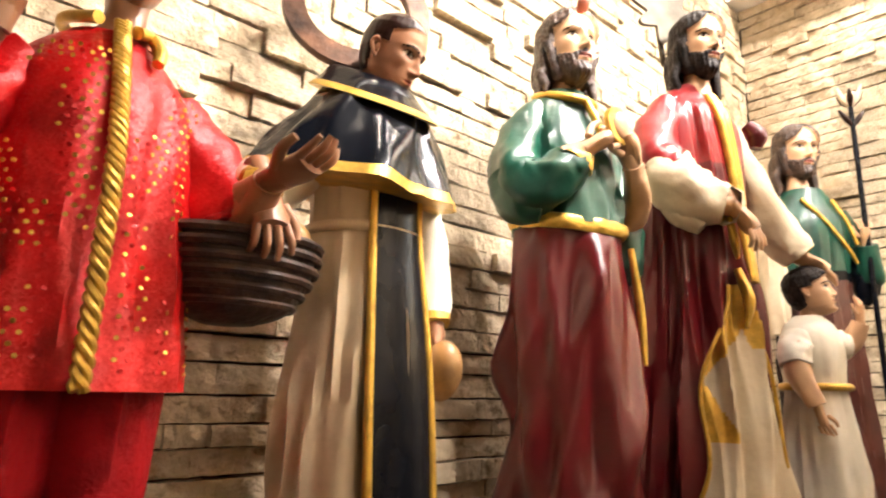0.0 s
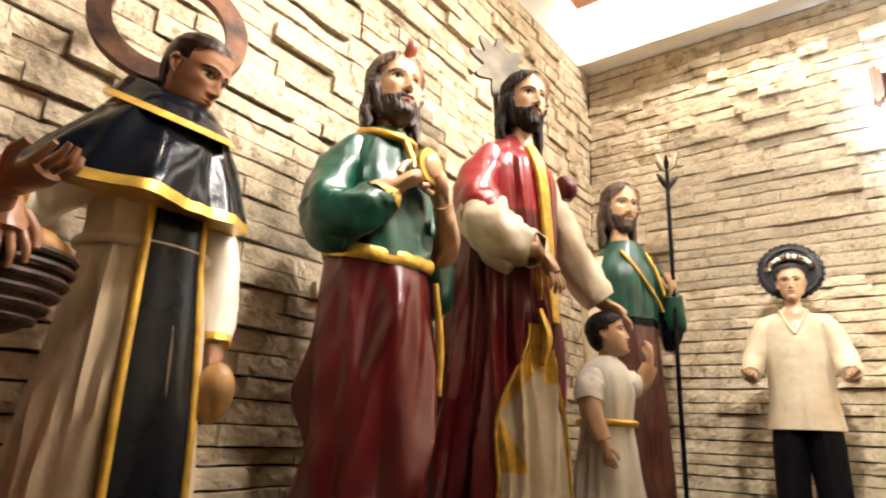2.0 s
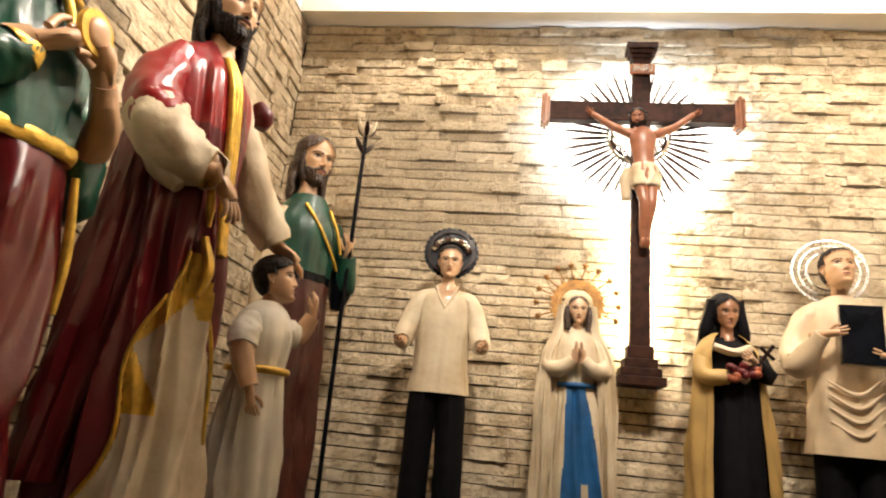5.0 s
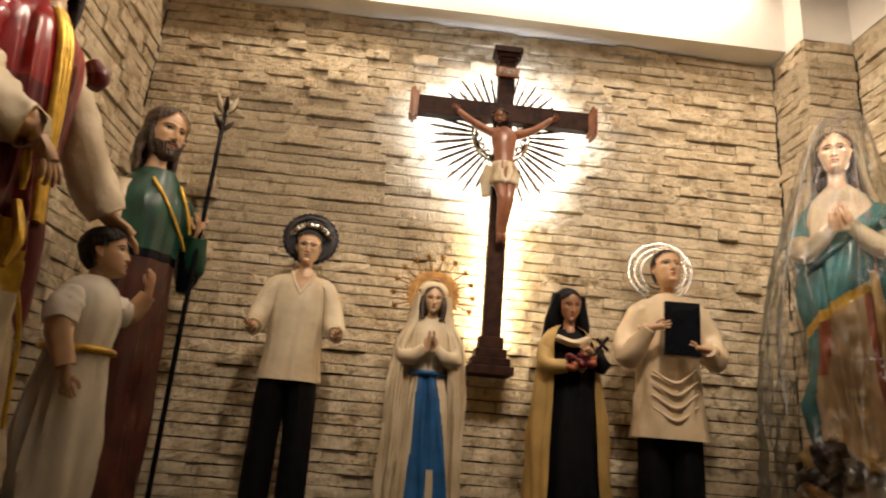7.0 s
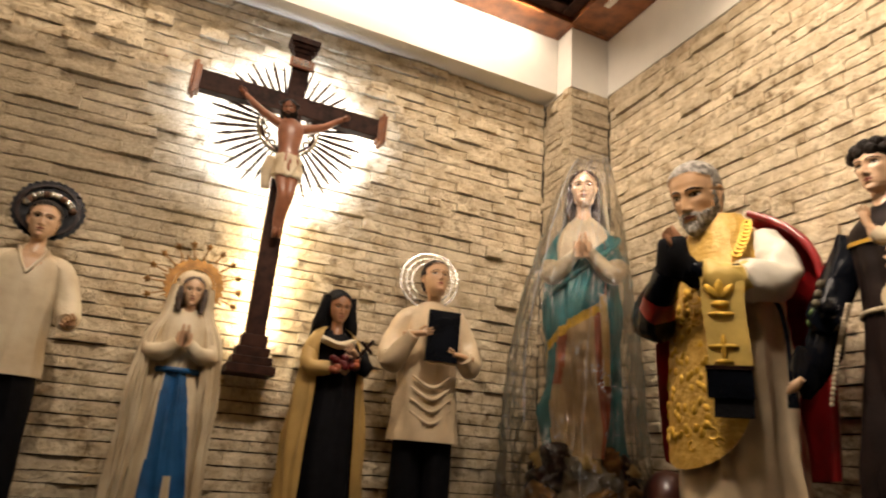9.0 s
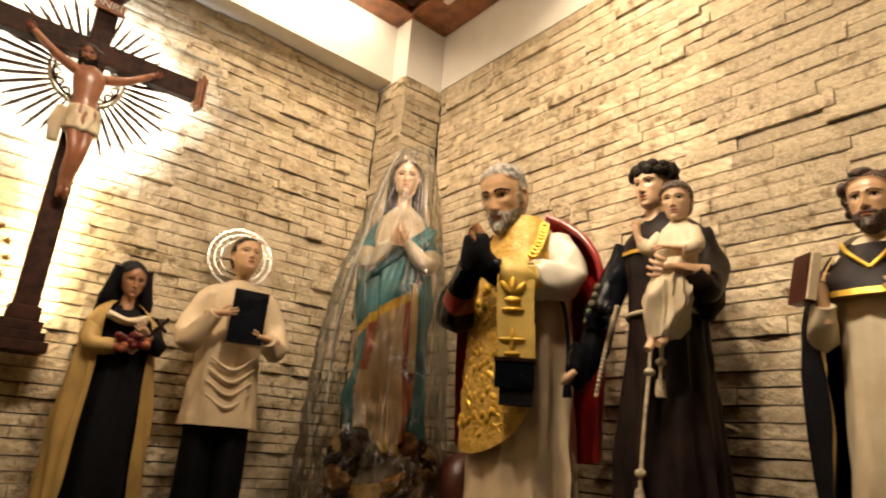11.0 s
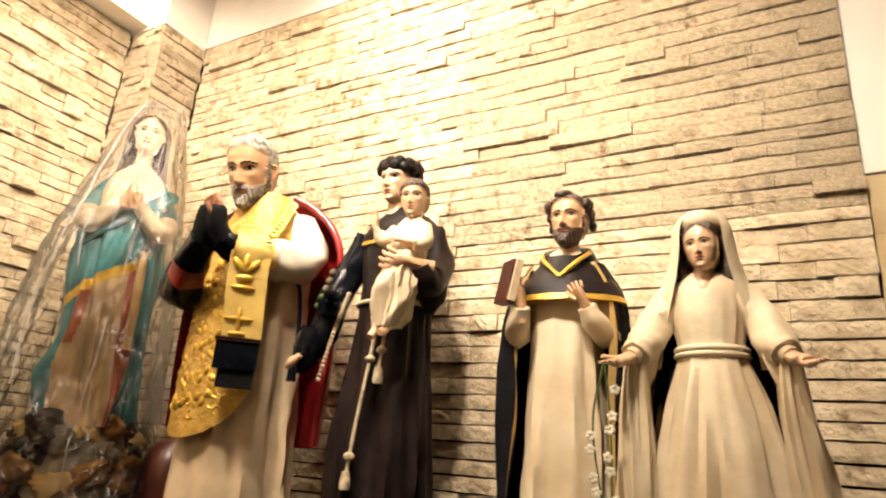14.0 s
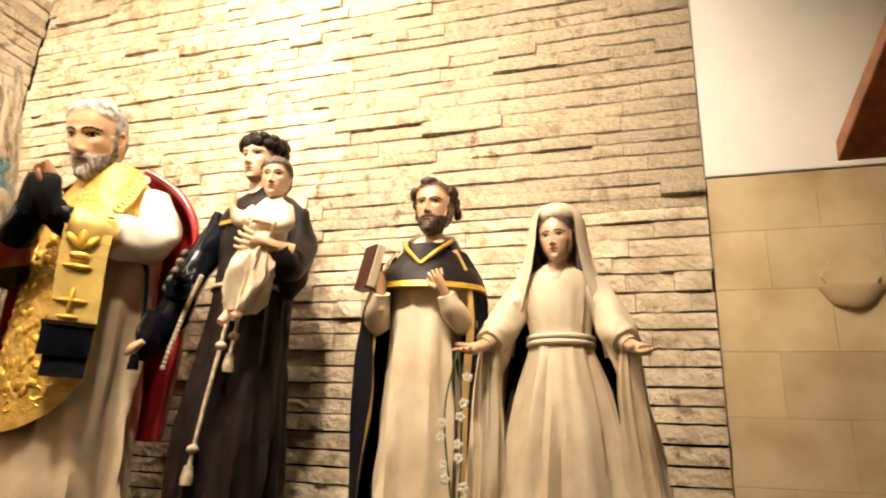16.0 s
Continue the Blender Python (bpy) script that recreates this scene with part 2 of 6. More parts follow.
GOLD_DARK = mat("old_gilt_metal", (0.34, 0.17, 0.05), 0.4, 0.7, 0.25, 20)
WICKER = mat("brown_wicker", (0.045, 0.020, 0.010), 0.5, 0, 0.3, 30, 0.6, 50)
BREAD = mat("bread_crust", (0.42, 0.22, 0.07), 0.42, 0, 0.2, 16, coat=0.2)
SEQUIN = sequin_mat()
RED_CLOTH = mat("red_trouser_cloth", (0.30, 0.006, 0.008), 0.6, 0, 0.15, 20, 0.3, 120)
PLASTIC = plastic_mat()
PLASTIC_FOLD_STREAK = mat("plastic_fold_streak", (0.82, 0.85, 0.90), 0.15, 0, 0.03, 30, 0.4, 60, coat=0.5)
PLASTIC_FOLD_STREAK.node_tree.nodes["Principled BSDF"].inputs["Alpha"].default_value = 0.45
CLOUD = mat("cloud_paint", (0.20, 0.165, 0.11), 0.5, 0, 0.2, 12, 0.4, 30)
CORPUS = mat("painted_corpus_skin", (0.30, 0.115, 0.06), 0.38, 0, 0.12, 14, coat=0.15)
HABIT = mat("dark_habit_paint", (0.014, 0.008, 0.007), 0.5, 0, 0.2, 10, 0.3, 18)
ROPE = mat("cream_rope", (0.55, 0.46, 0.32), 0.6, 0, 0.15, 60, 0.5, 200)
BRASS_DULL = mat("dull_brass", (0.115, 0.095, 0.065), 0.55, 0.0, 0.2, 12)
BROWN_RED = mat("brown_red_enamel", (0.065, 0.016, 0.010), 0.34, 0, 0.2, 8, coat=0.2)
CAPE = mat("dark_cape_paint", (0.012, 0.008, 0.008), 0.45, 0, 0.2, 10, 0.1, 40)
EYE_WHITE = mat("painted_eye_white", (0.50, 0.42, 0.32), 0.3)
EYE_DARK = mat("painted_eye_dark", (0.022, 0.010, 0.006), 0.3)
LIP = mat("painted_lip", (0.34, 0.105, 0.07), 0.4)
FLOWER = mat("white_flower", (0.75, 0.70, 0.56), 0.6)
LEAF = mat("green_leaf", (0.06, 0.10, 0.03), 0.5)


# ---- builders ----
def box(bm, x0, x1, y0, y1, z0, z1):
    vs = [bm.verts.new((x, y, z)) for z in (z0, z1) for x, y in ((x0, y0), (x1, y0), (x1, y1), (x0, y1))]
    for f in ((3, 2, 1, 0), (4, 5, 6, 7), (0, 1, 5, 4), (1, 2, 6, 5), (2, 3, 7, 6), (3, 0, 4, 7)):
        bm.faces.new([vs[i] for i in f])


def link(name, bm, materials, parent=None, label="", smooth=False, bevel=0.0):
    me = bpy.data.meshes.new(name)
    if bevel:
        bmesh.ops.bevel(bm, geom=bm.edges[:], offset=bevel, segments=2, affect="EDGES", profile=0.6)
    bmesh.ops.recalc_face_normals(bm, faces=bm.faces[:])
    bm.to_mesh(me)
    bm.free()
    for m in materials if isinstance(materials, (list, tuple)) else [materials]:
        me.materials.append(m)
    if smooth:
        me.polygons.foreach_set("use_smooth", [True] * len(me.polygons))
    ob = new(name, me)
    if parent:
        ob.parent = parent
    if label:
        ob["label"] = label
    return ob


def part(name, bm, material, parent, label="", smooth=False, bevel=0.0):
    return link(name, bm, material, parent, label, smooth, bevel)


def structure(name, material, boxes, label, category, bevel=0.0):
    bm = bmesh.new()
    for b in boxes:
        box(bm, *b)
    return tagged(link(name, bm, material, bevel=bevel), label, category, kind="structure")


def smooth_path(pts, n):
    """Catmull-Rom through rows of numbers."""
    p = np.array(pts, float)
    if len(p) == 2:
        return p[0] + (p[1] - p[0]) * np.linspace(0, 1, n)[:, None]
    q = np.vstack([2 * p[0] - p[1], p, 2 * p[-1] - p[-2]])
    out = []
    for u in np.linspace(0, len(p) - 1 - 1e-9, n):
        i, f = int(u), u - int(u)
        a, b, c, d = q[i : i + 4]
        out.append(0.5 * (2 * b + (c - a) * f + (2 * a - 5 * b + 4 * c - d) * f * f + (3 * b - a - 3 * c + d) * f**3))
    return np.array(out)


class Figure:
    """One mesh of several painted surfaces; local front is -y, z is the height in the room."""

    def __init__(self):
        self.bm, self.mats = bmesh.new(), []

    def slot(self, m):
        if m not in self.mats:
            self.mats.append(m)
        return self.mats.index(m)

    def rings(self, rings, mats, close=True, loop=True):
        n = len(rings[0])
        vs = [[self.bm.verts.new(p) for p in ring] for ring in rings]
        for i in range(len(vs) - 1):
            for j in range(n if loop else n - 1):
                f = self.bm.faces.new((vs[i][j], vs[i][(j + 1) % n], vs[i + 1][(j + 1) % n], vs[i + 1][j]))
                f.material_index = self.slot(mats(i, j) if callable(mats) else mats)
        if close and loop:
            for ring, i in ((vs[0][::-1], 0), (vs[-1], len(vs) - 2)):
                f = self.bm.faces.new(ring)
                f.material_index = self.slot(mats(i, 0) if callable(mats) else mats)

    def loft(self, rows, mats, n=56, step=0.016, folds=(), seed=0.0, shear=0.0, arc=None):
        """rows: z, rx, ry, cx, cy, fold depth, from below upwards. mats: material or f(degrees, z). arc: (from, to) degrees, an open sheet."""
        rows = [tuple(r) + (0,) * (6 - len(r)) for r in rows]
        m = max(6, int(abs(rows[-1][0] - rows[0][0]) / step))
        path = smooth_path(rows, m)
        a = np.radians(np.linspace(arc[0], arc[1], n) if arc else np.arange(n) * 360 / n)
        out = []
        for z, rx, ry, cx, cy, amp in path:
            w = np.zeros(n)
            b, fade = a, 1.0
            if folds:
                b = a + np.array([0.22 * noise.noise((1.6 * math.cos(q), 1.6 * math.sin(q), 2.2 * z + 5 * seed)) for q in a])
                fade = np.array([0.95 + 0.9 * noise.noise((2.4 * math.cos(q), 2.4 * math.sin(q), 3.0 * z + 9 + 3 * seed)) for q in a])
            for k, share, drift in folds:
                w += fade * share * (0.45 * np.sin(k * b + seed + drift * z) + 0.75 * (1 - 2 * np.abs(np.sin(0.5 * (round(0.8 * k) * 1.0) * b * (1 if round(0.8 * k) % 2 == 0 else 2) + 1.7 * seed - drift * z))))
            r = 1 + 3.6 * amp * (w - 0.1)
            out.append([(cx + rx * r[i] * math.cos(a[i]), cy + ry * r[i] * math.sin(a[i]), z + shear * ry * math.sin(a[i])) for i in range(n)])
        deg = np.degrees(a)
        self.rings(out, (lambda i, j: mats(deg[j], path[i][0])) if callable(mats) else mats, loop=arc is None)

    def tube(self, pts, mats, n=12, steps=None, flat=1.0, closed=False):
        """pts: x, y, z, radius."""
        if closed:
            pts = list(pts) + [pts[0]]
        p = smooth_path(pts, steps or max(8, 5 * len(pts)))
        out, side = [], None
        for i in range(len(p)):
            d = Vector(p[min(i + 1, len(p) - 1)][:3] - p[max(i - 1, 0)][:3]).normalized()
            if side is None:
                side = d.orthogonal().normalized() if abs(d.z) > 0.9 else d.cross(Vector((0, 0, 1))).normalized()
            side = (side - d * side.dot(d)).normalized()
            up = d.cross(side)
            c, r = Vector(p[i][:3]), p[i][3]
            k = 1.0 if r > 0.028 and n >= 12 and not closed and len(p) > 11 else 0.0
            out.append([c + (side * math.cos(t) + up * (flat * math.sin(t))) * (r * (1 + k * (0.035 * math.sin(2 * t + 0.35 * i) + 0.06 * (1 - 2 * abs(math.sin(2 * t - 0.22 * i + 1))) + 0.03 * math.sin(5 * t + 0.3 * i) + (0.9 * noise.noise((2.2 * math.cos(t), 2.2 * math.sin(t) + 0.25 * i, 0.32 * i + 40 * r)) * 0.10 if r > 0.04 else 0)))) for t in np.arange(n) * 2 * math.pi / n])
        self.rings(out, mats, close=not closed)

    def blob(self, c, r, material, turn=(0, 0, 0), n=16, shape=None):
        rot = Euler([radians(a) for a in turn]).to_matrix()
        out = []
        for i in range(1, n):
            t = math.pi * i / n
            ring = []
            for j in range(2 * n):
                f = math.pi * j / n
                v = Vector((math.sin(t) * math.cos(f), math.sin(t) * math.sin(f), -math.cos(t)))
                if shape:
                    v = Vector(shape(v))
                ring.append(Vector(c) + rot @ Vector((v.x * r[0], v.y * r[1], v.z * r[2])))
            out.append(ring)
        self.rings(out, material)

    def head(self, c, h, yaw=0, nod=0, tilt=0, skin=SKIN, hair=HAIR, style="short", beard=None, ears=True, point=0.05, fall=1.0, lean=0.09, soft=False):
        """c: centre of the head; h: chin to crown. yaw to the figure's left of view, nod down. One carved surface: face, hair and beard."""
        rot = Euler((radians(nod), radians(tilt), radians(yaw))).to_matrix()
        C = Vector(c)

        def at(x, y, z):
            return C + rot @ Vector((x * h, y * h, z * h))

        rows, n = 92, 112
        t = np.linspace(0.035, 0.965, rows) * math.pi
        zz = -0.5 * np.cos(t)
        half = np.interp(zz, (-0.5, -0.47, -0.42, -0.34, -0.24, -0.12, 0.0, 0.14, 0.28, 0.38, 0.45, 0.485, 0.5), (0.03, 0.10, 0.165, 0.225, 0.262, 0.290, 0.305, 0.315, 0.30, 0.245, 0.165, 0.09, 0.02))
        if soft:
            half = half * np.interp(zz, (-0.5, -0.3, -0.05), (0.88, 0.93, 1.0))
        fore = np.interp(zz, (-0.5, -0.48, -0.43, -0.36, -0.28, -0.2, -0.1, 0.0, 0.1, 0.2, 0.3, 0.4, 0.46, 0.5), (0.20, 0.295, 0.335, 0.332, 0.342, 0.345, 0.348, 0.352, 0.368, 0.362, 0.33, 0.25, 0.155, -0.01))
        back = np.interp(zz, (-0.5, -0.44, -0.34, -0.24, -0.12, 0.0, 0.15, 0.3, 0.4, 0.46, 0.5), (-0.10, 0.05, 0.19, 0.29, 0.37, 0.41, 0.42, 0.385, 0.31, 0.20, 0.05))
        u = np.linspace(-1, 1, n, endpoint=False)
        a = -math.pi / 2 + math.pi * (0.55 * u + 0.45 * u**3)
        ca, sa = np.cos(a), np.sin(a)
        X = half[:, None] * (np.sign(ca) * np.abs(ca) ** 0.90)[None, :]
        mid = 0.02
        Y = np.where(sa[None, :] < 0, mid - (fore[:, None] + mid) * np.abs(sa)[None, :] ** 0.92, mid + (back[:, None] - mid) * np.abs(sa)[None, :] ** 0.95)
        Z = np.repeat(zz[:, None], n, 1)
        face = np.clip(-sa[None, :] * 2.2, 0, 1) * np.ones_like(X)
        ax = np.abs(X)

        def g(x0, z0, sx, sz):
            return np.exp(-(((ax - x0) / sx) ** 2) - ((Z - z0) / sz) ** 2)

        nose = np.interp(Z, (-0.225, -0.205, -0.188, -0.165, -0.14, -0.10, -0.05, 0.0, 0.05, 0.10), (0, 0.012, 0.062, 0.108, 0.118, 0.100, 0.074, 0.048, 0.024, 0))
        nose = nose * (0.72 if soft else 1.0)
        ridge = 0.006 if soft else 0.022
        wide = np.interp(Z, (-0.2, -0.14, 0.0, 0.08), (0.046, 0.042, 0.030, 0.034))
        out = nose * np.exp(-((ax / wide) ** 2)) + 0.045 * g(0.052, -0.165, 0.024, 0.026)
        out += ridge * g(0.13, 0.088, 0.10, 0.030) + 0.010 * g(0, 0.08, 0.05, 0.04) - 0.050 * g(0.135, 0.008, 0.072, 0.044) + 0.030 * g(0.135, 0.004, 0.050, 0.026)
        out += 0.020 * g(0.195, -0.07, 0.07, 0.07) - 0.012 * g(0.20, -0.24, 0.05, 0.08) + 0.018 * g(0, -0.27, 0.12, 0.08)
        out += 0.018 * g(0, -0.258, 0.07, 0.016) + 0.022 * g(0, -0.302, 0.055, 0.018) - 0.016 * g(0, -0.279, 0.085, 0.008) - 0.018 * g(0, -0.348, 0.06, 0.022) + 0.026 * g(0, -0.43, 0.085, 0.05)
        Y -= out * face
        paint = np.zeros(X.shape, int)
        f0 = (face > 0.25) & (Y < -0.1)
        lid = ((ax - 0.137) / 0.070) ** 2 + ((Z - 0.010) / 0.036) ** 2 < 1
        eye = ((ax - 0.137) / 0.060) ** 2 + ((Z - 0.002) / 0.026) ** 2 < 1
        iris = ((ax - 0.135) / 0.027) ** 2 + ((Z - 0.004) / 0.027) ** 2 < 1
        brow = (np.abs(Z - (0.094 - 2.4 * (ax - 0.125) ** 2)) < 0.017 - 0.05 * np.abs(ax - 0.12)) & (ax > 0.045) & (ax < 0.235)
        lips = (ax < 0.082) & (np.abs(Z + 0.279) < 0.037 - 0.32 * ax)
        paint[f0 & lid & (Z > 0.0)] = 3
        paint[f0 & eye] = 2
        paint[f0 & eye & iris] = 3
        paint[f0 & brow] = 3
        paint[f0 & lips] = 4
        lift = np.zeros(X.shape)
        around = np.arctan2(X, -Y)
        if hair:
            line, thick = {"crop": (0.30, 0.024), "long": (0.40, 0.065), "parted": (0.40, 0.035), "child": (0.23, 0.055)}.get(style, (0.29, 0.055))
            if style in ("long", "parted"):
                d = np.maximum(Z - (line - (1.05 if style == "long" else 0.75) * ax), np.where(Z > -0.42, Y + (0.13 if style == "long" else 0.06) + 0.10 * np.clip(Z, -0.3, 0.3), -1))
            else:
                d = np.maximum(Z - (line + 0.02 * np.sin(9 * X + 1) - 0.7 * np.clip(ax - 0.18, 0, 1)), np.where((Z > -0.30 - 0.2 * (Y - 0.2)) & ((Z > 0.05) | (Y > 0.10)), Y + 0.10 - 0.25 * np.clip(-Z, 0, 0.4), -1))
            m = np.clip((d + 0.012) / 0.03, 0, 1)
            wave = 0.5 * np.sin(26 * around + 10 * Z) + 0.35 * np.sin(43 * around - 17 * Z + 2) + 0.5 * np.sin(15 * Z + 7 * around)
            lift += m * (thick + (0.012 if style != "crop" else 0.004) * wave)
            if style in ("long", "parted"):
                lift -= m * 0.03 * np.exp(-((X / 0.02) ** 2)) * (Z > 0.2) * (Y < 0.2)
            paint[m > 0.5] = 1
        if beard:
            d = np.maximum.reduce([np.where(Z < -0.335, 0.05, -1), np.where((Z < -0.265 + 0.42 * np.clip(ax - 0.1, -0.1, 0.4)) & (ax > 0.088), 0.05, -1), np.where((Z < 0.02) & (Y > -0.13) & (Y < -0.02), 0.05, -1), np.where((np.abs(Z + 0.225 + 0.22 * ax) < 0.024) & (ax < 0.14), 0.05, -1)])
            d = np.where(Y > 0.02, -1, d)
            m = np.clip(d / 0.03, 0, 1)
            lift += m * (0.020 + 0.028 * np.clip((-Z - 0.25) * 5, 0, 1) + 0.008 * np.sin(38 * around + 20 * Z) + 0.006 * np.sin(30 * Z + 17 * around))
            Z = Z - m * point * np.clip((-Z - 0.34) * 8, 0, 1) * np.clip(1 - 3 * ax, 0, 1)
            paint[(m > 0.5) & (paint == 0)] = 5
        r = np.sqrt(X**2 + Y**2 + 0.6 * Z**2) + 1e-6
        X, Y, Z = X * (1 + lift / r), Y * (1 + lift / r), Z * (1 + 0.6 * lift / r)
        dark = hair or beard or HAIR_BROWN
        table = (skin, dark, EYE_WHITE, EYE_DARK, LIP, beard or dark)
        R = np.array(rot)
        P = np.stack([X, Y, Z], -1) @ R.T * h + np.array(C)
        self.rings(P, lambda i, j: table[paint[i, j]])
        if ears and style not in ("long", "parted"):
            for s in (-1, 1):
                self.tube([(*at(0.300 * s, -0.02, 0.03), 0.018 * h), (*at(0.335 * s, 0.03, 0.07), 0.024 * h), (*at(0.345 * s, 0.075, 0.01), 0.026 * h), (*at(0.325 * s, 0.045, -0.07), 0.024 * h), (*at(0.295 * s, 0.0, -0.13), 0.024 * h)], skin, 8, 16)
                self.blob(at(0.305 * s, 0.03, -0.03), (0.025 * h, 0.06 * h, 0.09 * h), skin, (nod, tilt, yaw), 8)
        self.tube([(*at(0, 0.05, -0.26), 0.185 * h), (c[0], c[1] + 0.9 * lean * h, c[2] - 0.60 * h, 0.185 * h), (c[0], c[1] + lean * h, c[2] - 0.85 * h, 0.25 * h)], skin, 18)
        if hair and style == "long":
            for s in (-1, 1):
                for k in range(5):
                    b, w = 0.05 + 0.075 * k, 0.012 * math.sin(2.1 * k + s)
                    self.tube([(*at((0.30 - 0.035 * k) * s, b - 0.06, 0.10), 0.055 * h), (*at((0.345 - 0.02 * k) * s, b - 0.03, -0.12), 0.066 * h), (*at((0.335 - 0.02 * k + w) * s, b, -0.32), 0.07 * h), (*at((0.375 - 0.035 * k - w) * s, b + 0.01, -0.52 * fall), 0.070 * h), (*at((0.35 - 0.03 * k + 2 * w) * s, b - 0.01, (-0.70 - 0.03 * (k % 2)) * fall), 0.055 * h), (*at((0.37 - 0.03 * k) * s, b - 0.05, (-0.86 - 0.05 * (k % 3)) * fall), 0.014 * h)], hair, 12, 30)
            self.tube([(*at(0, 0.24, 0.2), 0.24 * h), (*at(0, 0.30, -0.25), 0.27 * h), (*at(0, 0.28, -0.6), 0.26 * h), (*at(0, 0.26, -0.9), 0.10 * h)], hair, 20, 20, flat=0.7)
        return at

    def hand(self, c, toward, palm, size, skin=SKIN, curl=0.3):
        """c: wrist; toward: finger direction; palm: the palm's normal."""
        d, p = Vector(toward).normalized(), Vector(palm)
        p = (p - d * p.dot(d)).normalized()
        s, C = d.cross(p), Vector(c)
        self.tube([(*(C - d * 0.02), 0.20 * size), (*(C + d * 0.22 * size), 0.25 * size), (*(C + d * 0.46 * size), 0.215 * size)], skin, 16, 12, flat=0.62)
        for k in range(4):
            o = s * (0.18 - 0.120 * k) * size
            ln = (0.40, 0.46, 0.44, 0.34)[k] * size
            a = C + d * 0.42 * size + o
            bend = min(0.9, curl * (0.75, 0.9, 1.15, 1.35)[k] + 0.06 * k)
            b = a + d * ln * 0.55 + p * ln * 0.35 * bend + o * 0.22
            e = b + d * ln * 0.45 * (1 - bend) + p * ln * 0.75 * bend + o * 0.05
            self.tube([(*a, 0.056 * size), (*b, 0.050 * size), (*e, 0.034 * size)], skin, 9, 12)
        a = C + d * 0.12 * size + s * 0.2 * size
        self.tube([(*a, 0.08 * size), (*(a + (d * 0.22 + s * 0.14 + p * 0.08) * size), 0.07 * size), (*(a + (d * 0.42 + s * 0.14 + p * 0.14) * size), 0.05 * size)], skin, 8, 8)

    def arm(self, pts, cloth, hand_dir, palm, size, skin=SKIN, cuff=None, curl=0.3, flare=1.0):
        """Sleeve along pts (x, y, z, r), a hand from its end."""
        p = [tuple(q) for q in pts]
        k = len(p)
        self.tube(p, (lambda i, j: cuff if cuff and i > k * 6 - 4 else cloth), 18, k * 6)
        end = Vector(p[-1][:3])
        d = Vector(hand_dir).normalized()
        self.tube([(*(end - d * 0.05), 0.17 * size), (*(end + d * 0.03), 0.16 * size)], skin, 12, 6)
        self.hand(end + d * 0.02, hand_dir, palm, size, skin, curl)

    def trim(self, rows, angle, z0, z1, r, material, grow=1.02):
        """A cord lying on a loft of those rows, at angle(z) degrees from straight ahead."""
        rows = [tuple(q) + (0,) * (6 - len(q)) for q in rows]
        path = smooth_path(rows, 200)
        pts = []
        for z in np.linspace(z0, z1, 14):
            rx, ry, cx, cy = (np.interp(z, path[:, 0], path[:, k]) for k in (1, 2, 3, 4))
            a = radians(angle(z) - 90)
            pts.append((cx + rx * grow * math.cos(a), cy + ry * grow * math.sin(a), z, r))
        self.tube(pts, material, 8, 50)

    def disc(self, c, r, thick, material, inner=0.0, turn=(90, 0, 0), n=48, wave=0.0, waves=24):
        """A flat ring; its axis is local y."""
        rot = Euler([radians(a) for a in turn]).to_matrix()
        out = []
        for rr, zz in ((inner, -thick / 2), (r, -thick / 2), (r, thick / 2), (inner, thick / 2), (inner, -thick / 2)):
            out.append([Vector(c) + rot @ Vector((math.cos(a) * (rr + wave * math.sin(waves * a) * (rr == r)), math.sin(a) * (rr + wave * math.sin(waves * a) * (rr == r)), zz)) for a in np.arange(n) * 2 * math.pi / n])
        self.rings(out, material, close=False)

    def block(self, c, size, material, turn=(0, 0, 0)):
        rot = Euler([radians(a) for a in turn]).to_matrix()
        x, y, z = (s / 2 for s in size)
        vs = [self.bm.verts.new(Vector(c) + rot @ Vector(p)) for p in ((-x, -y, -z), (x, -y, -z), (x, y, -z), (-x, y, -z), (-x, -y, z), (x, -y, z), (x, y, z), (-x, y, z))]
        for f in ((3, 2, 1, 0), (4, 5, 6, 7), (0, 1, 5, 4), (1, 2, 6, 5), (2, 3, 7, 6), (3, 0, 4, 7)):
            g = self.bm.faces.new([vs[i] for i in f])
            g.material_index = self.slot(material)

    def done(self, name, x, y, base, rz, label, category="statue", group="statues on the ledge"):
        bmesh.ops.translate(self.bm, verts=self.bm.verts[:], vec=(0, 0, -base))
        ob = link(name, self.bm, self.mats, smooth=True)
        ob.data.set_sharp_from_angle(angle=radians(50))
        ob.matrix_world = pose(x, y, base, 0, 0, rz)
        return tagged(ob, label, category, group)


# ---- the room ----
XA, XC, YB = -1.55, 2.46, 3.40
FLOOR_Z, LEDGE_Z, TOP = -0.25, 0.72, 3.555
structure("floor", FLOOR, [(-1.8, 3.6, -3.2, 3.7, FLOOR_Z - 0.1, FLOOR_Z)], "plain dark tiled floor of the chapel", "floor")
wall_west = structure("wall_west", MORTAR, [(XA - 0.2, XA - 0.03, -3.2, 3.65, FLOOR_Z, TOP - 0.004)], "stone-clad side wall behind a row of painted statues", "wall")
wall_north = structure("wall_north", MORTAR, [(XA - 0.026, 2.70, YB + 0.03, YB + 0.25, FLOOR_Z, TOP - 0.004)], "stone-clad wall behind the crucifix", "wall")
wall_east = structure("wall_east", MORTAR, [(XC + 0.03, XC + 0.2, -0.25, YB + 0.026, FLOOR_Z, TOP - 0.004)], "stone-clad side wall lit from above", "wall")
pilaster = structure("pilaster", MORTAR, [(2.19, XC + 0.026, 3.12, YB + 0.026, FLOOR_Z, 3.535)], "stone-clad corner pilaster", "pilaster")
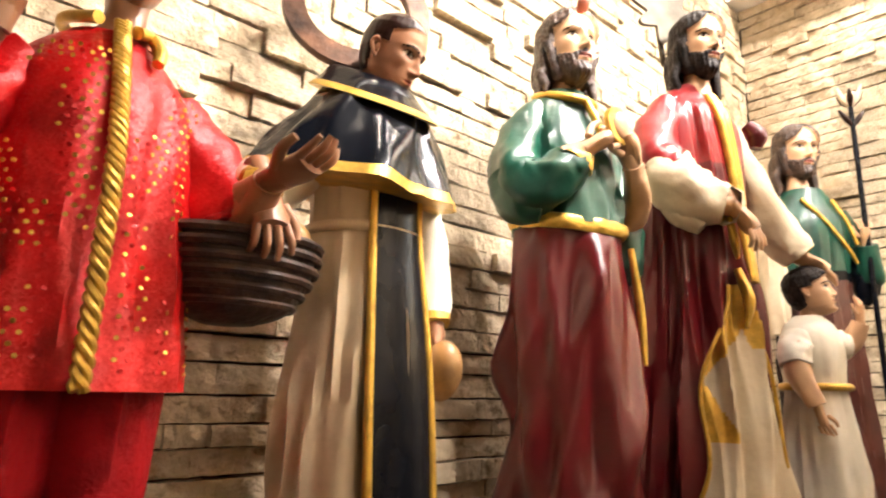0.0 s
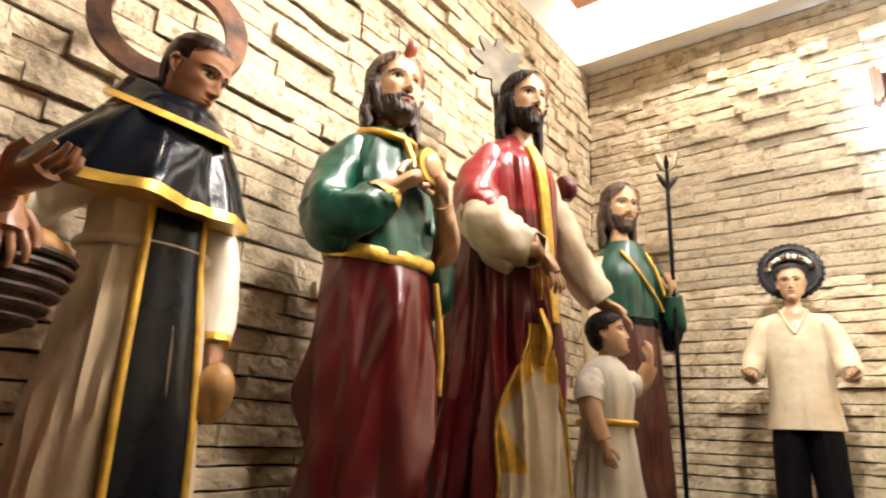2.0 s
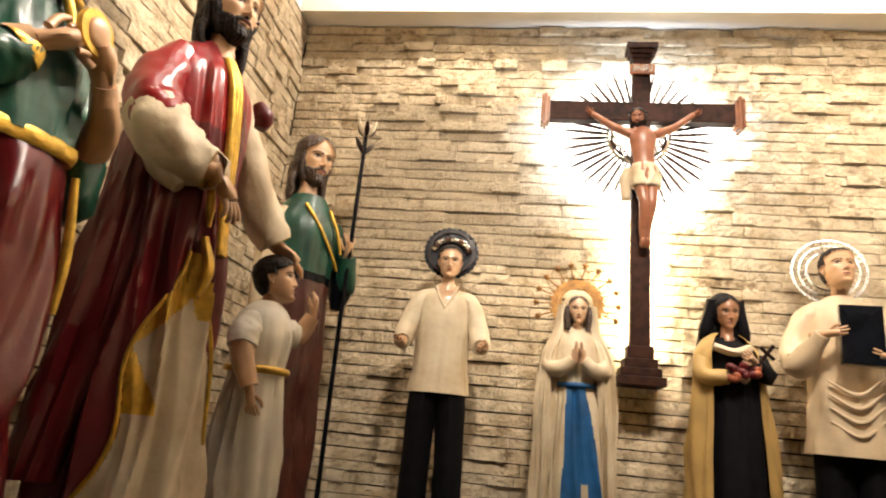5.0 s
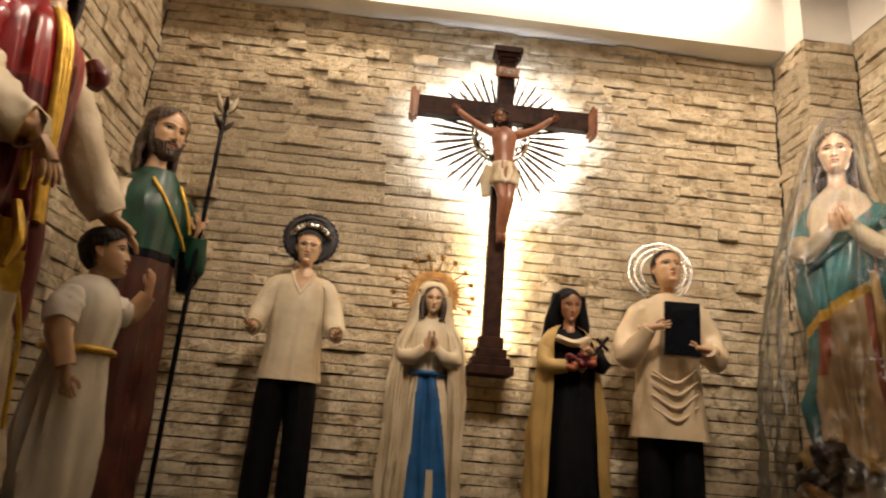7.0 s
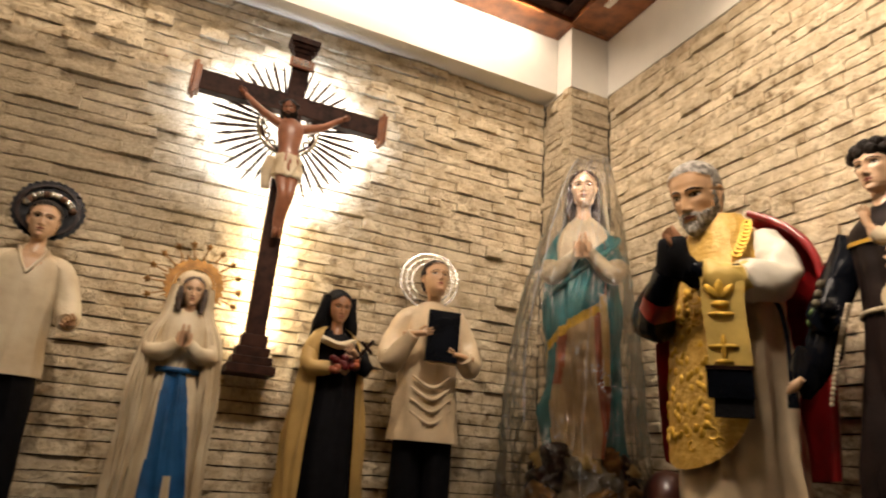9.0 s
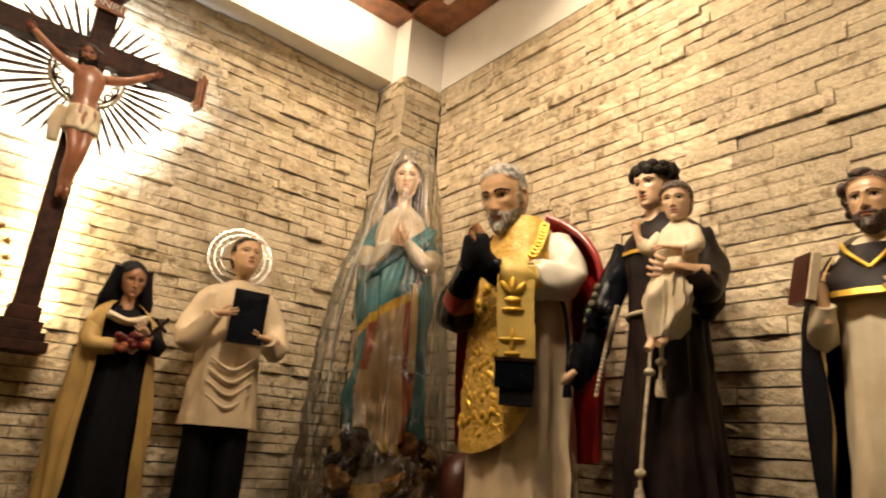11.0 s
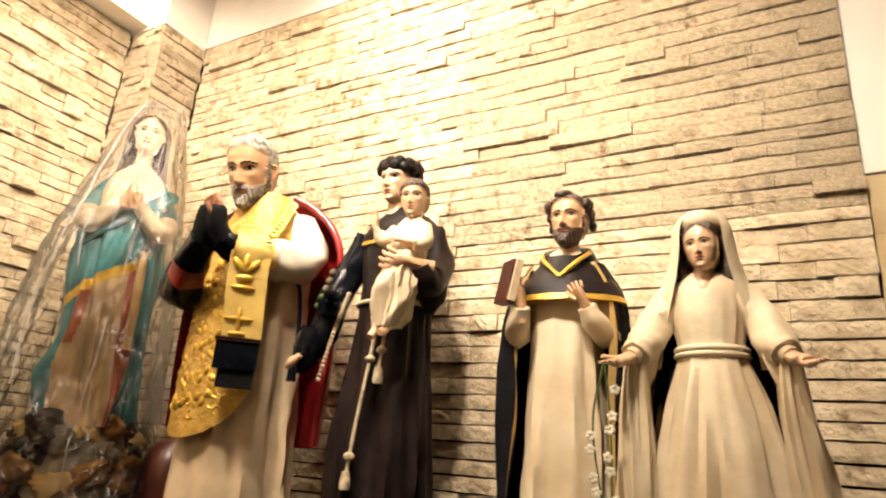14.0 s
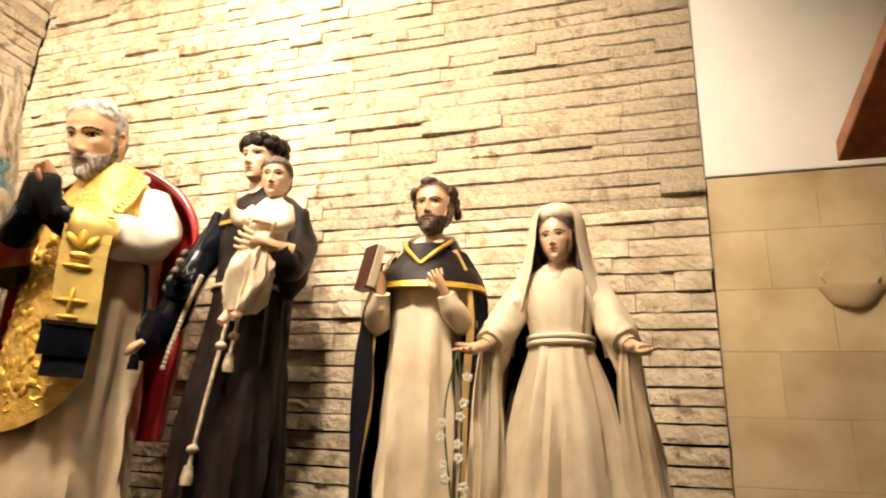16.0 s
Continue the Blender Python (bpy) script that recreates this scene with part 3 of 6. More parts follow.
structure("upper_wall_west", PLASTER, [(XA - 0.2, XA, -3.2, 3.65, TOP, 4.3)], "white plastered band above the stone wall", "wall")
structure("upper_wall_north", PLASTER, [(XA + 0.003, 2.157, 3.25, 3.65, TOP, 4.3)], "white plastered band overhanging the stone wall", "wall")
structure("upper_wall_east", PLASTER, [(XC, XC + 0.2, -0.25, 3.65, TOP, 4.3)], "white plastered band above the stone wall", "wall")
structure("upper_pilaster", PLASTER, [(2.16, XC - 0.003, 3.09, 3.6, 3.535, 4.3)], "white plastered top of the corner pilaster", "pilaster")
structure("column_east", PLASTER, [(2.470, 2.75, -3.2, -0.253, 2.146, 4.3)], "white plastered column beside the stone wall", "column", bevel=0.006)
structure("wall_tiled", GROUT, [(2.4795, 2.75, -3.2, -0.254, FLOOR_Z, 2.142)], "tiled lower wall beside the column", "wall")
structure("wall_south", PLASTER, [(-1.75, 2.75, -3.4, -3.203, FLOOR_Z, 4.3)], "plain white wall closing the room", "wall")
structure("ledge", LEDGE, [(XA - 0.02, -0.62, -1.5, YB + 0.02, FLOOR_Z, LEDGE_Z), (-0.617, 1.597, 2.52, YB + 0.02, FLOOR_Z, LEDGE_Z), (1.60, XC + 0.02, -0.25, YB + 0.02, FLOOR_Z, LEDGE_Z)], "dark stone ledge on which the statues stand", "ledge")
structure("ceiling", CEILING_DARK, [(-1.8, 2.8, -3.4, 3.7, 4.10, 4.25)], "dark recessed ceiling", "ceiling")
structure("ceiling_trim", WOOD, [(XA + 0.005, -1.25, -3.2, 3.248, 3.985, 4.098), (-1.247, 2.127, 3.05, 3.248, 3.985, 4.098), (2.13, 2.158, 3.05, 3.248, 3.985, 4.098), (2.13, XC - 0.005, -0.25, 3.047, 3.985, 4.098), (2.161, XC - 0.005, 3.05, 3.087, 3.985, 4.098)], "red-brown wooden trim round the ceiling", "trim", bevel=0.006)
structure("ceiling_moulding", WOOD_DARK, [(-1.245, -1.16, -3.2, 3.045, 4.02, 4.097), (-1.157, 2.035, 2.96, 3.045, 4.02, 4.097), (2.038, 2.125, -0.25, 3.045, 4.02, 4.097)], "dark inner moulding of the ceiling", "trim", bevel=0.006)
structure("ceiling_batten", PLASTER, [(2.20, 2.24, 1.2, 2.80, 3.972, 3.983)], "narrow white batten on the ceiling trim", "trim")


# ---- crucifix ----
crucifix = tagged(new("crucifix"), "dark wooden crucifix with a sunburst, lit from behind", "crucifix")
CX, CY = 0.465, 3.26


def cpart(name, boxes, material, label="", bevel=0.004):
    bm = bmesh.new()
    for b in boxes:
        box(bm, *b)
    return part(name, bm, material, crucifix, label, bevel=bevel)


cpart("post", [(CX - 0.048, CX + 0.048, CY - 0.03, CY + 0.03, 1.66, 3.262)], WOOD_DARK)
cpart("crossbar", [(-0.035, 0.955, CY - 0.034, CY + 0.026, 2.862, 2.972)], WOOD_DARK)
for name, sgn in (("left", -1), ("right", 1)):
    e = CX - 0.005 + sgn * 0.52
    bm = bmesh.new()
    for k, (w, h) in enumerate(((0.02, 0.075), (0.018, 0.095), (0.012, 0.082))):
        o = e + sgn * (0.016 * k - 0.03)
        box(bm, o - w / 2, o + w / 2, CY - 0.04 - 0.006 * k, CY + 0.032, 2.917 - h, 2.917 + h)
    part("end_cap", bm, WOOD, crucifix, "reddish gilded end of the crossbar", bevel=0.003)
cpart("top_cap", [(CX - 0.058, CX + 0.058, CY - 0.04, CY + 0.035, 3.24, 3.265), (CX - 0.07, CX + 0.07, CY - 0.05, CY + 0.04, 3.267, 3.29), (CX - 0.083, CX + 0.083, CY - 0.06, CY + 0.045, 3.292, 3.33)], WOOD_DARK)
cpart("base", [(CX - 0.062, CX + 0.062, CY - 0.045, CY + 0.045, 1.60, 1.66), (CX - 0.078, CX + 0.078, CY - 0.06, CY + 0.06, 1.555, 1.598), (CX - 0.094, CX + 0.094, CY - 0.075, CY + 0.08, 1.515, 1.553), (CX - 0.112, CX + 0.112, CY - 0.09, CY + 0.12, 1.47, 1.513)], WOOD_DARK, "stepped dark wooden foot fixed to the wall")
plaque = cpart("plaque", [(CX - 0.068, CX + 0.068, CY - 0.052, CY - 0.034, 3.135, 3.195)], WOOD)
txt = bpy.data.curves.new("inscription", "FONT")
txt.body, txt.size, txt.align_x, txt.align_y, txt.extrude = "INRI", 0.058, "CENTER", "CENTER", 0.002
tob = new("inscription_source", txt)
bpy.context.view_layer.update()
tme = bpy.data.meshes.new_from_object(tob.evaluated_get(bpy.context.evaluated_depsgraph_get()))
bpy.data.objects.remove(tob)
tme.materials.clear()
tme.materials.append(SILVER)
ins = new("inscription", tme)
ins.parent = plaque
ins.matrix_basis = pose(CX, CY - 0.054, 3.165, 90, 0, 0)
RC = (CX - 0.005, 2.80)
for k in range(44):
    a = radians(k * 360 / 44 + 4)
    dx, dz = math.cos(a), math.sin(a)
    r0, r1 = 0.165, 0.375 + (0.03 if k % 2 else 0)
    if abs(dx) < 0.13:
        continue
    bm = bmesh.new()
    vs = []
    for r, w in ((r0, 0.004), (r0 + 0.05, 0.0075), (r1 - 0.05, 0.0065), (r1, 0.002)):
        for s, t in ((-1, -1), (1, -1), (1, 1), (-1, 1)):
            vs.append(bm.verts.new((RC[0] + dx * r - dz * w * s, CY + 0.035 + 0.006 * t, RC[1] + dz * r + dx * w * s)))
    for i in range(3):
        for j in range(4):
            bm.faces.new((vs[4 * i + j], vs[4 * i + (j + 1) % 4], vs[4 * i + 4 + (j + 1) % 4], vs[4 * i + 4 + j]))
    bm.faces.new(vs[:4]), bm.faces.new(vs[-4:])
    part("ray", bm, WOOD_DARK, crucifix)
f = Figure()
f.disc((RC[0], CY + 0.035, RC[1]), 0.168, 0.014, SILVER, inner=0.135)
for k in range(16):
    a = k * math.pi / 8 + 0.2
    f.tube([(RC[0] + math.cos(a + u) * r, CY + 0.035, RC[1] + math.sin(a + u) * r, 0.008) for u, r in ((-0.18, 0.14), (0, 0.11), (0.18, 0.14))], SILVER, 6, 8)
part("halo_ring", f.bm, f.mats, crucifix, "openwork silver ring", smooth=True)

f = Figure()
# corpus
f.loft([(2.50, 0.060, 0.045, CX + 0.012, CY - 0.075), (2.56, 0.066, 0.050, CX + 0.008, CY - 0.08), (2.64, 0.052, 0.042, CX, CY - 0.085), (2.74, 0.068, 0.050, CX - 0.004, CY - 0.085), (2.80, 0.062, 0.045, CX - 0.006, CY - 0.085), (2.83, 0.03, 0.03, CX - 0.01, CY - 0.085)], CORPUS, 28, 0.012)
f.loft([(2.47, 0.082, 0.062, CX + 0.016, CY - 0.08, 0.08), (2.53, 0.078, 0.060, CX + 0.012, CY - 0.08, 0.10), (2.60, 0.066, 0.054, CX + 0.004, CY - 0.082, 0.05)], IVORY, 40, 0.01, folds=((9, 0.6, 20), (14, 0.4, -30)))
f.tube([(CX - 0.07, CY - 0.07, 2.58, 0.03), (CX - 0.085, CY - 0.06, 2.50, 0.03), (CX - 0.08, CY - 0.05, 2.40, 0.022)], IVORY, 10)
for sx, hx, hz in ((-1, 0.205, 2.945), (1, 0.725, 2.955)):
    f.tube([(CX + sx * 0.05, CY - 0.08, 2.79, 0.030), ((CX + sx * 0.05 + hx) / 2, CY - 0.07, 2.845, 0.022), (hx, CY - 0.05, hz - 0.01, 0.016)], CORPUS, 12, 14)
    f.hand((hx, CY - 0.05, hz - 0.01), (sx * 0.6, -0.2, 0.5), (0, -1, 0), 0.06, CORPUS, 0.4)
for s in (-1, 1):
    f.tube([(CX + 0.012 + s * 0.030, CY - 0.08, 2.50, 0.036), (CX + 0.02 + s * 0.016, CY - 0.105, 2.37, 0.028), (CX + 0.012 + s * 0.010, CY - 0.075, 2.24, 0.022), (CX + 0.01 + s * 0.006, CY - 0.07, 2.17, 0.017)], CORPUS, 12, 18)
    f.blob((CX + 0.01 + s * 0.012, CY - 0.085, 2.145), (0.014, 0.022, 0.032), CORPUS, (20, 0, 0), 8)
f.head((CX - 0.035, CY - 0.115, 2.88), 0.105, yaw=-18, nod=16, skin=CORPUS, style="long", beard=HAIR)
f.disc((CX - 0.035, CY - 0.105, 2.915), 0.05, 0.014, DARK_BROWN, inner=0.037, turn=(16, 0, 0), wave=0.004, waves=11)
bmesh.ops.transform(f.bm, matrix=Matrix.Translation((0, 0, 2.165)) @ Matrix.Diagonal((1, 1, 0.911, 1)) @ Matrix.Translation((0, 0, -2.145)), verts=f.bm.verts[:])
part("corpus", f.bm, f.mats, crucifix, "painted carved figure", smooth=True)


# ---- statues: each one painted mesh ----
def front(deg):
    """Degrees away from straight ahead, to the right positive."""
    d = (deg + 90) % 360
    return d - 360 if d > 180 else d


FOLDS = ((6, 0.5, 1.7), (11, 0.35, -2.2), (17, 0.12, 1.0))
SOFT = ((5, 0.6, 2.5), (9, 0.4, -3.0))
B0 = LEDGE_Z


def foot_plate(f, r=0.2, m=DARK_BROWN):
    f.loft([(B0, r, r * 0.9), (B0 + 0.05, r, r * 0.9), (B0 + 0.06, r * 0.95, r * 0.85)], m, 32)


# boy in a sequined red suit
f = Figure()
foot_plate(f, 0.17)
for s in (-1, 1):
    f.loft([(B0 + 0.05, 0.055, 0.07, 0.06 * s, 0, 0.04), (1.0, 0.06, 0.075, 0.06 * s, 0, 0.04), (1.33, 0.085, 0.10, 0.06 * s, 0, 0.03)], RED_CLOTH, 28, folds=SOFT)
f.loft([(1.275, 0.155, 0.15, 0, -0.01, 0.05), (1.40, 0.148, 0.142, 0, -0.01, 0.05), (1.55, 0.138, 0.13, 0, -0.01, 0.03), (1.68, 0.138, 0.115, 0, 0, 0.02), (1.745, 0.105, 0.085, 0, 0.0, 0), (1.79, 0.060, 0.060, 0, 0, 0)], SEQUIN, folds=SOFT, seed=1)
braid = [(0.0, -0.070, 1.80), (0.0, -0.092, 1.745), (0.0, -0.122, 1.66), (0.0, -0.146, 1.55), (-0.004, -0.158, 1.42), (-0.008, -0.168, 1.275)]
for ph in (0, 2.1, 4.2):
    pp = smooth_path(braid, 120)
    f.tube([(p[0] + 0.0075 * math.sin(ph + i * 0.75), p[1] - 0.004 - 0.004 * math.cos(ph + i * 0.75), p[2], 0.0055) for i, p in enumerate(pp)], GOLD, 7, 240)
f.tube([(0.02, -0.078, 1.79, 0.010), (0.045, -0.05, 1.805, 0.009), (0.062, 0.0, 1.815, 0.009), (0.045, 0.05, 1.82, 0.009), (-0.045, 0.05, 1.82, 0.009), (-0.062, 0.0, 1.815, 0.009), (-0.03, -0.065, 1.80, 0.010)], GOLD, 10, 40)
f.tube([(0.05, -0.055, 1.80, 0.010), (0.055, -0.078, 1.77, 0.011), (0.05, -0.09, 1.745, 0.009)], GOLD, 8)
f.tube([(0.10, 0, 1.70, 0.062), (0.155, -0.03, 1.62, 0.062), (0.185, -0.07, 1.535, 0.062), (0.19, -0.078, 1.515, 0.058)], SEQUIN, 20, 24)
f.arm([(0.165, -0.055, 1.58, 0.038), (0.195, -0.09, 1.525, 0.036), (0.195, -0.15, 1.555, 0.029), (0.195, -0.185, 1.575, 0.024)], SKIN_TAN, (0.2, -0.5, 0.15), (0.2, -0.3, 1), 0.125, SKIN_TAN, curl=0.25)
f.tube([(-0.10, 0, 1.70, 0.062), (-0.16, -0.03, 1.62, 0.062), (-0.20, -0.05, 1.52, 0.062)], SEQUIN, 20, 24)
f.arm([(-0.17, -0.04, 1.58, 0.038), (-0.19, -0.12, 1.60, 0.034), (-0.15, -0.20, 1.72, 0.026)], SKIN_TAN, (0.1, -0.2, 1), (1, 0, 0), 0.12, SKIN_TAN)
# sequin discs; the gold ones put the sparkle of the red suit into colour
rng = random.Random(21)
coat = smooth_path([(1.29, 0.157, 0.152), (1.40, 0.150, 0.144), (1.55, 0.140, 0.132), (1.68, 0.140, 0.117), (1.74, 0.108, 0.088)], 60)
for k in range(34):
    z = 1.30 + 0.0132 * k
    rx, ry = (np.interp(z, coat[:, 0], coat[:, c]) for c in (1, 2))
    for m in range(26):
        q = radians(-170 + 6.2 * m + 3.1 * (k % 2))
        if abs(math.degrees(q) + 90) < 8 or noise.noise((3 * math.cos(q), 3 * math.sin(q), 9 * z)) < -0.02:
            continue
        f.disc((1.015 * rx * math.cos(q), -0.012 + 1.015 * ry * math.sin(q), z), 0.0032, 0.0012, GOLD if m % 3 else SEQUIN, turn=(90 + rng.uniform(-22, 22), 0, math.degrees(q) + 90 + rng.uniform(-22, 22)), n=7)
f.head((0.015, -0.03, 1.94), 0.18, yaw=10, skin=SKIN_TAN, style="crop")
f.done("boy_statue", -1.24, 0.07, B0, 90, "statue of a boy in red sequined suit with gold braid")

# friar in cream habit and black cape with a bread basket
f = Figure()
foot_plate(f)


FR = [(B0 + 0.04, 0.175, 0.165, 0, 0, 0.05), (1.0, 0.155, 0.148, 0, -0.005, 0.06), (1.3, 0.145, 0.13, 0, -0.005, 0.06), (1.60, 0.115, 0.105, 0, 0, 0.03), (1.70, 0.125, 0.11, 0, 0, 0.02), (1.86, 0.13, 0.09, 0, 0.01, 0)]
f.loft(FR, CREAM, 72, folds=FOLDS)
f.loft([(z, rx + 0.012, ry + 0.012, cx, cy) for z, rx, ry, cx, cy, _ in FR[:-1]] + [(1.80, 0.135, 0.115, 0, 0)], lambda d, z: BLACK, 30, arc=(-114, -60))
for sgn in (-1, 1):
    f.trim(FR, lambda z, s=sgn: 3 + 27 * s, B0 + 0.05, 1.72, 0.0085, GOLD, 1.085)
f.tube([(0.118 * math.cos(a), 0.108 * math.sin(a), 1.585, 0.011) for a in np.arange(16) * math.pi / 8], CREAM, 8, 60, closed=True)
f.loft([(1.665, 0.235, 0.185, -0.050, -0.015, 0.03), (1.75, 0.192, 0.158, -0.030, -0.012, 0.035), (1.85, 0.135, 0.122, -0.006, -0.005, 0.02), (1.905, 0.098, 0.098, 0, 0, 0), (1.918, 0.07, 0.07, 0, 0, 0)], lambda d, z: GOLD if z < 1.682 else BLACK, 72, 0.008, folds=((4, 0.6, 6), (9, 0.4, -4)), shear=0.14)
f.loft([(1.878, 0.134, 0.148, 0, -0.010), (1.908, 0.110, 0.120, 0, -0.004), (1.945, 0.086, 0.090, 0, 0.005), (1.94, 0.074, 0.076, 0, 0.005)], lambda d, z: GOLD if z < 1.892 else BLACK, 60, 0.005, shear=0.5)
f.arm([(0.12, 0.01, 1.74, 0.048), (0.158, -0.01, 1.60, 0.048), (0.155, -0.04, 1.48, 0.040), (0.148, -0.06, 1.42, 0.034)], WHITE, (-0.02, -0.15, -1), (-1, 0, 0), 0.12, SKIN_TAN, cuff=GOLD, curl=0.5)
f.blob((0.135, -0.10, 1.325), (0.036, 0.042, 0.06), BREAD, (10, 0, 8))
f.arm([(-0.13, 0.0, 1.72, 0.055), (-0.24, -0.02, 1.62, 0.055), (-0.29, -0.10, 1.60, 0.05), (-0.30, -0.16, 1.585, 0.034)], WHITE, (0.05, -0.45, -0.85), (0.1, 0.9, -0.3), 0.125, SKIN_TAN, cuff=GOLD, curl=0.45)
bx, by, bz = -0.295, -0.07, 1.41
f.loft([(bz - 0.03, 0.04, 0.035, bx, by), (bz - 0.01, 0.09, 0.075, bx, by), (bz + 0.04, 0.125, 0.10, bx, by), (bz + 0.10, 0.135, 0.108, bx, by)], WICKER, 60, 0.006)
for k in range(6):
    zz = bz + 0.0 + k * 0.02
    rr = 0.10 + 0.042 * math.sin(min(1, k / 4.5) * 1.5)
    f.tube([(bx + rr * math.cos(a), by + rr * 0.8 * math.sin(a), zz, 0.0075) for a in np.arange(20) * math.pi / 10], WICKER, 6, 60, closed=True)
for x, y, t in ((-0.225, -0.10, 20), (-0.19, -0.06, -30), (-0.29, -0.04, 60), (-0.24, 0.0, 0), (-0.34, -0.07, 10)):
    f.blob((x, y, bz + 0.115), (0.038, 0.046, 0.034), BREAD, (0, 10, t))
f.head((0.01, -0.06, 1.975), 0.18, yaw=22, nod=22, skin=SKIN_TAN, hair=DARK_BROWN, style="crop")
f.disc((0.0, 0.07, 2.145), 0.172, 0.022, TARNISHED, inner=0.122, turn=(80, 0, -25))
f.tube([(0, 0.09, 1.92, 0.008), (-0.01, 0.10, 2.0, 0.008)], TARNISHED, 8)
f.done("friar_statue", -1.27, 0.582, B0, 90, "friar statue in cream habit and black cape with bread basket")

# bearded saint in a green tunic and red mantle
f = Figure()
foot_plate(f, 0.21)
f.loft([(B0 + 0.04, 0.20, 0.19, 0, 0, 0.05), (1.05, 0.18, 0.17, 0.01, 0, 0.06), (1.4, 0.175, 0.165, 0.01, -0.005, 0.06), (1.62, 0.158, 0.145, 0, -0.01, 0.05), (1.72, 0.145, 0.13, 0, -0.01, 0.03), (1.76, 0.135, 0.12, 0, -0.01, 0.02)], lambda d, z: RED, 96, folds=((5, 0.5, 6.5), (8, 0.4, 5.5), (13, 0.2, 7)), seed=0.6)
f.loft([(1.698, 0.156, 0.142, 0, -0.01, 0.01), (1.712, 0.163, 0.149, 0, -0.01, 0.015), (1.732, 0.160, 0.146, 0, -0.01, 0.015), (1.738, 0.150, 0.136, 0, -0.01, 0.01)], GOLD, 80, 0.005, folds=((5, 0.5, 8), (9, 0.4, -9)), shear=0.16)
f.loft([(1.70, 0.155, 0.14, 0, -0.01, 0.015), (1.80, 0.155, 0.14, 0, -0.005, 0.035), (1.93, 0.155, 0.125, 0, 0.0, 0.03), (2.02, 0.128, 0.10, 0, 0.01, 0.015), (2.10, 0.07, 0.075, 0, 0.01, 0)], GREEN, 64, folds=((6, 0.5, 8), (11, 0.4, -12)))
f.tube([(0.075 * math.cos(a), -0.01 + 0.085 * math.sin(a), 2.085 + 0.03 * math.sin(a), 0.012) for a in np.arange(14) * math.pi / 7], GOLD, 8, 50, closed=True)
f.tube([(0.0, -0.098, 2.05, 0.012), (0.01, -0.125, 1.98, 0.011), (0.01, -0.14, 1.92, 0.01)], GOLD, 8)
f.tube([(-0.085, 0.01, 2.03, 0.050), (-0.145, 0.0, 1.94, 0.060), (-0.180, -0.02, 1.84, 0.070), (-0.175, -0.06, 1.785, 0.074), (-0.14, -0.105, 1.80, 0.066), (-0.105, -0.135, 1.835, 0.054), (-0.10, -0.138, 1.842, 0.052)], lambda i, j: GOLD if i > 41 else GREEN, 30, 45)
f.tube([(-0.195, -0.02, 1.82, 0.060), (-0.19, -0.045, 1.75, 0.058), (-0.15, -0.085, 1.72, 0.03)], GREEN, 20, 20)
f.arm([(-0.14, -0.11, 1.84, 0.032), (-0.075, -0.15, 1.875, 0.028)], SKIN, (0.65, -0.30, 0.45), (0.3, 0.9, 0), 0.135, SKIN, curl=0.75)
f.tube([(0.09, 0.01, 2.025, 0.050), (0.155, 0.0, 1.92, 0.060), (0.185, -0.03, 1.80, 0.062), (0.19, -0.06, 1.755, 0.05)], GREEN, 24, 30)
f.arm([(0.19, -0.06, 1.76, 0.040), (0.15, -0.125, 1.80, 0.038), (0.09, -0.165, 1.87, 0.028)], SKIN, (-0.5, -0.12, 0.85), (0, 0.9, 0), 0.135, SKIN, curl=0.6)
f.tube([(0.20, -0.02, 1.82, 0.055), (0.215, -0.02, 1.72, 0.066), (0.212, -0.02, 1.63, 0.062), (0.21, -0.02, 1.585, 0.02)], GREEN, 20, 24, flat=0.75)
f.disc((0.03, -0.175, 1.96), 0.052, 0.014, GOLD, turn=(85, 0, 10))
f.blob((0.03, -0.185, 1.96), (0.03, 0.012, 0.036), SKIN, n=10)
f.tube([(0.12, -0.12, 1.66, 0.008), (0.145, -0.12, 1.50, 0.012), (0.14, -0.13, 1.36, 0.008)], GOLD, 10)
f.head((0.0, -0.03, 2.235), 0.225, yaw=-10, nod=-4, skin=SKIN, hair=HAIR_BROWN, style="long", beard=HAIR_BROWN, point=0.03, fall=0.76)
f.tube([(0.0, -0.08, 2.325, 0.015), (0.005, -0.095, 2.36, 0.018), (0.0, -0.09, 2.39, 0.005)], RUST, 8)
f.done("apostle_statue", -1.23, 1.203, B0, 80, "bearded saint statue in glossy green tunic and red mantle")

# saint in red mantle and cream robe with a starred aureole
f = Figure()
foot_plate(f, 0.22)


SF = [(B0 + 0.04, 0.23, 0.21, 0, 0, 0.07), (1.1, 0.195, 0.18, 0, 0, 0.07), (1.45, 0.165, 0.155, 0, -0.005, 0.06), (1.75, 0.145, 0.13, 0, -0.005, 0.04), (1.98, 0.16, 0.125, 0, 0, 0.03), (2.15, 0.165, 0.12, 0, 0.01, 0.02), (2.22, 0.13, 0.095, 0, 0.015, 0), (2.28, 0.07, 0.07, 0, 0.01, 0)]


def mantle_edge(z):
    return -26 - (1.62 - z) * 62 + 9 * math.sin(13 * z)


def mantle_end(z):
    return 4 + (1.62 - z) * 78 + 7 * math.sin(15 * z + 1)


def mantle(d, z):
    a = front(d)
    if z > 1.98:
        return SCARLET
    if z > 1.60 or a < mantle_edge(z) or a > mantle_end(z):
        return RED
    if z > 1.16 and a < mantle_edge(z) + 26 * abs(math.sin(9 * z + 0.6)) or z > 1.42 and a > mantle_end(z) - 18 * abs(math.sin(10 * z)):
        return GOLD
    return IVORY


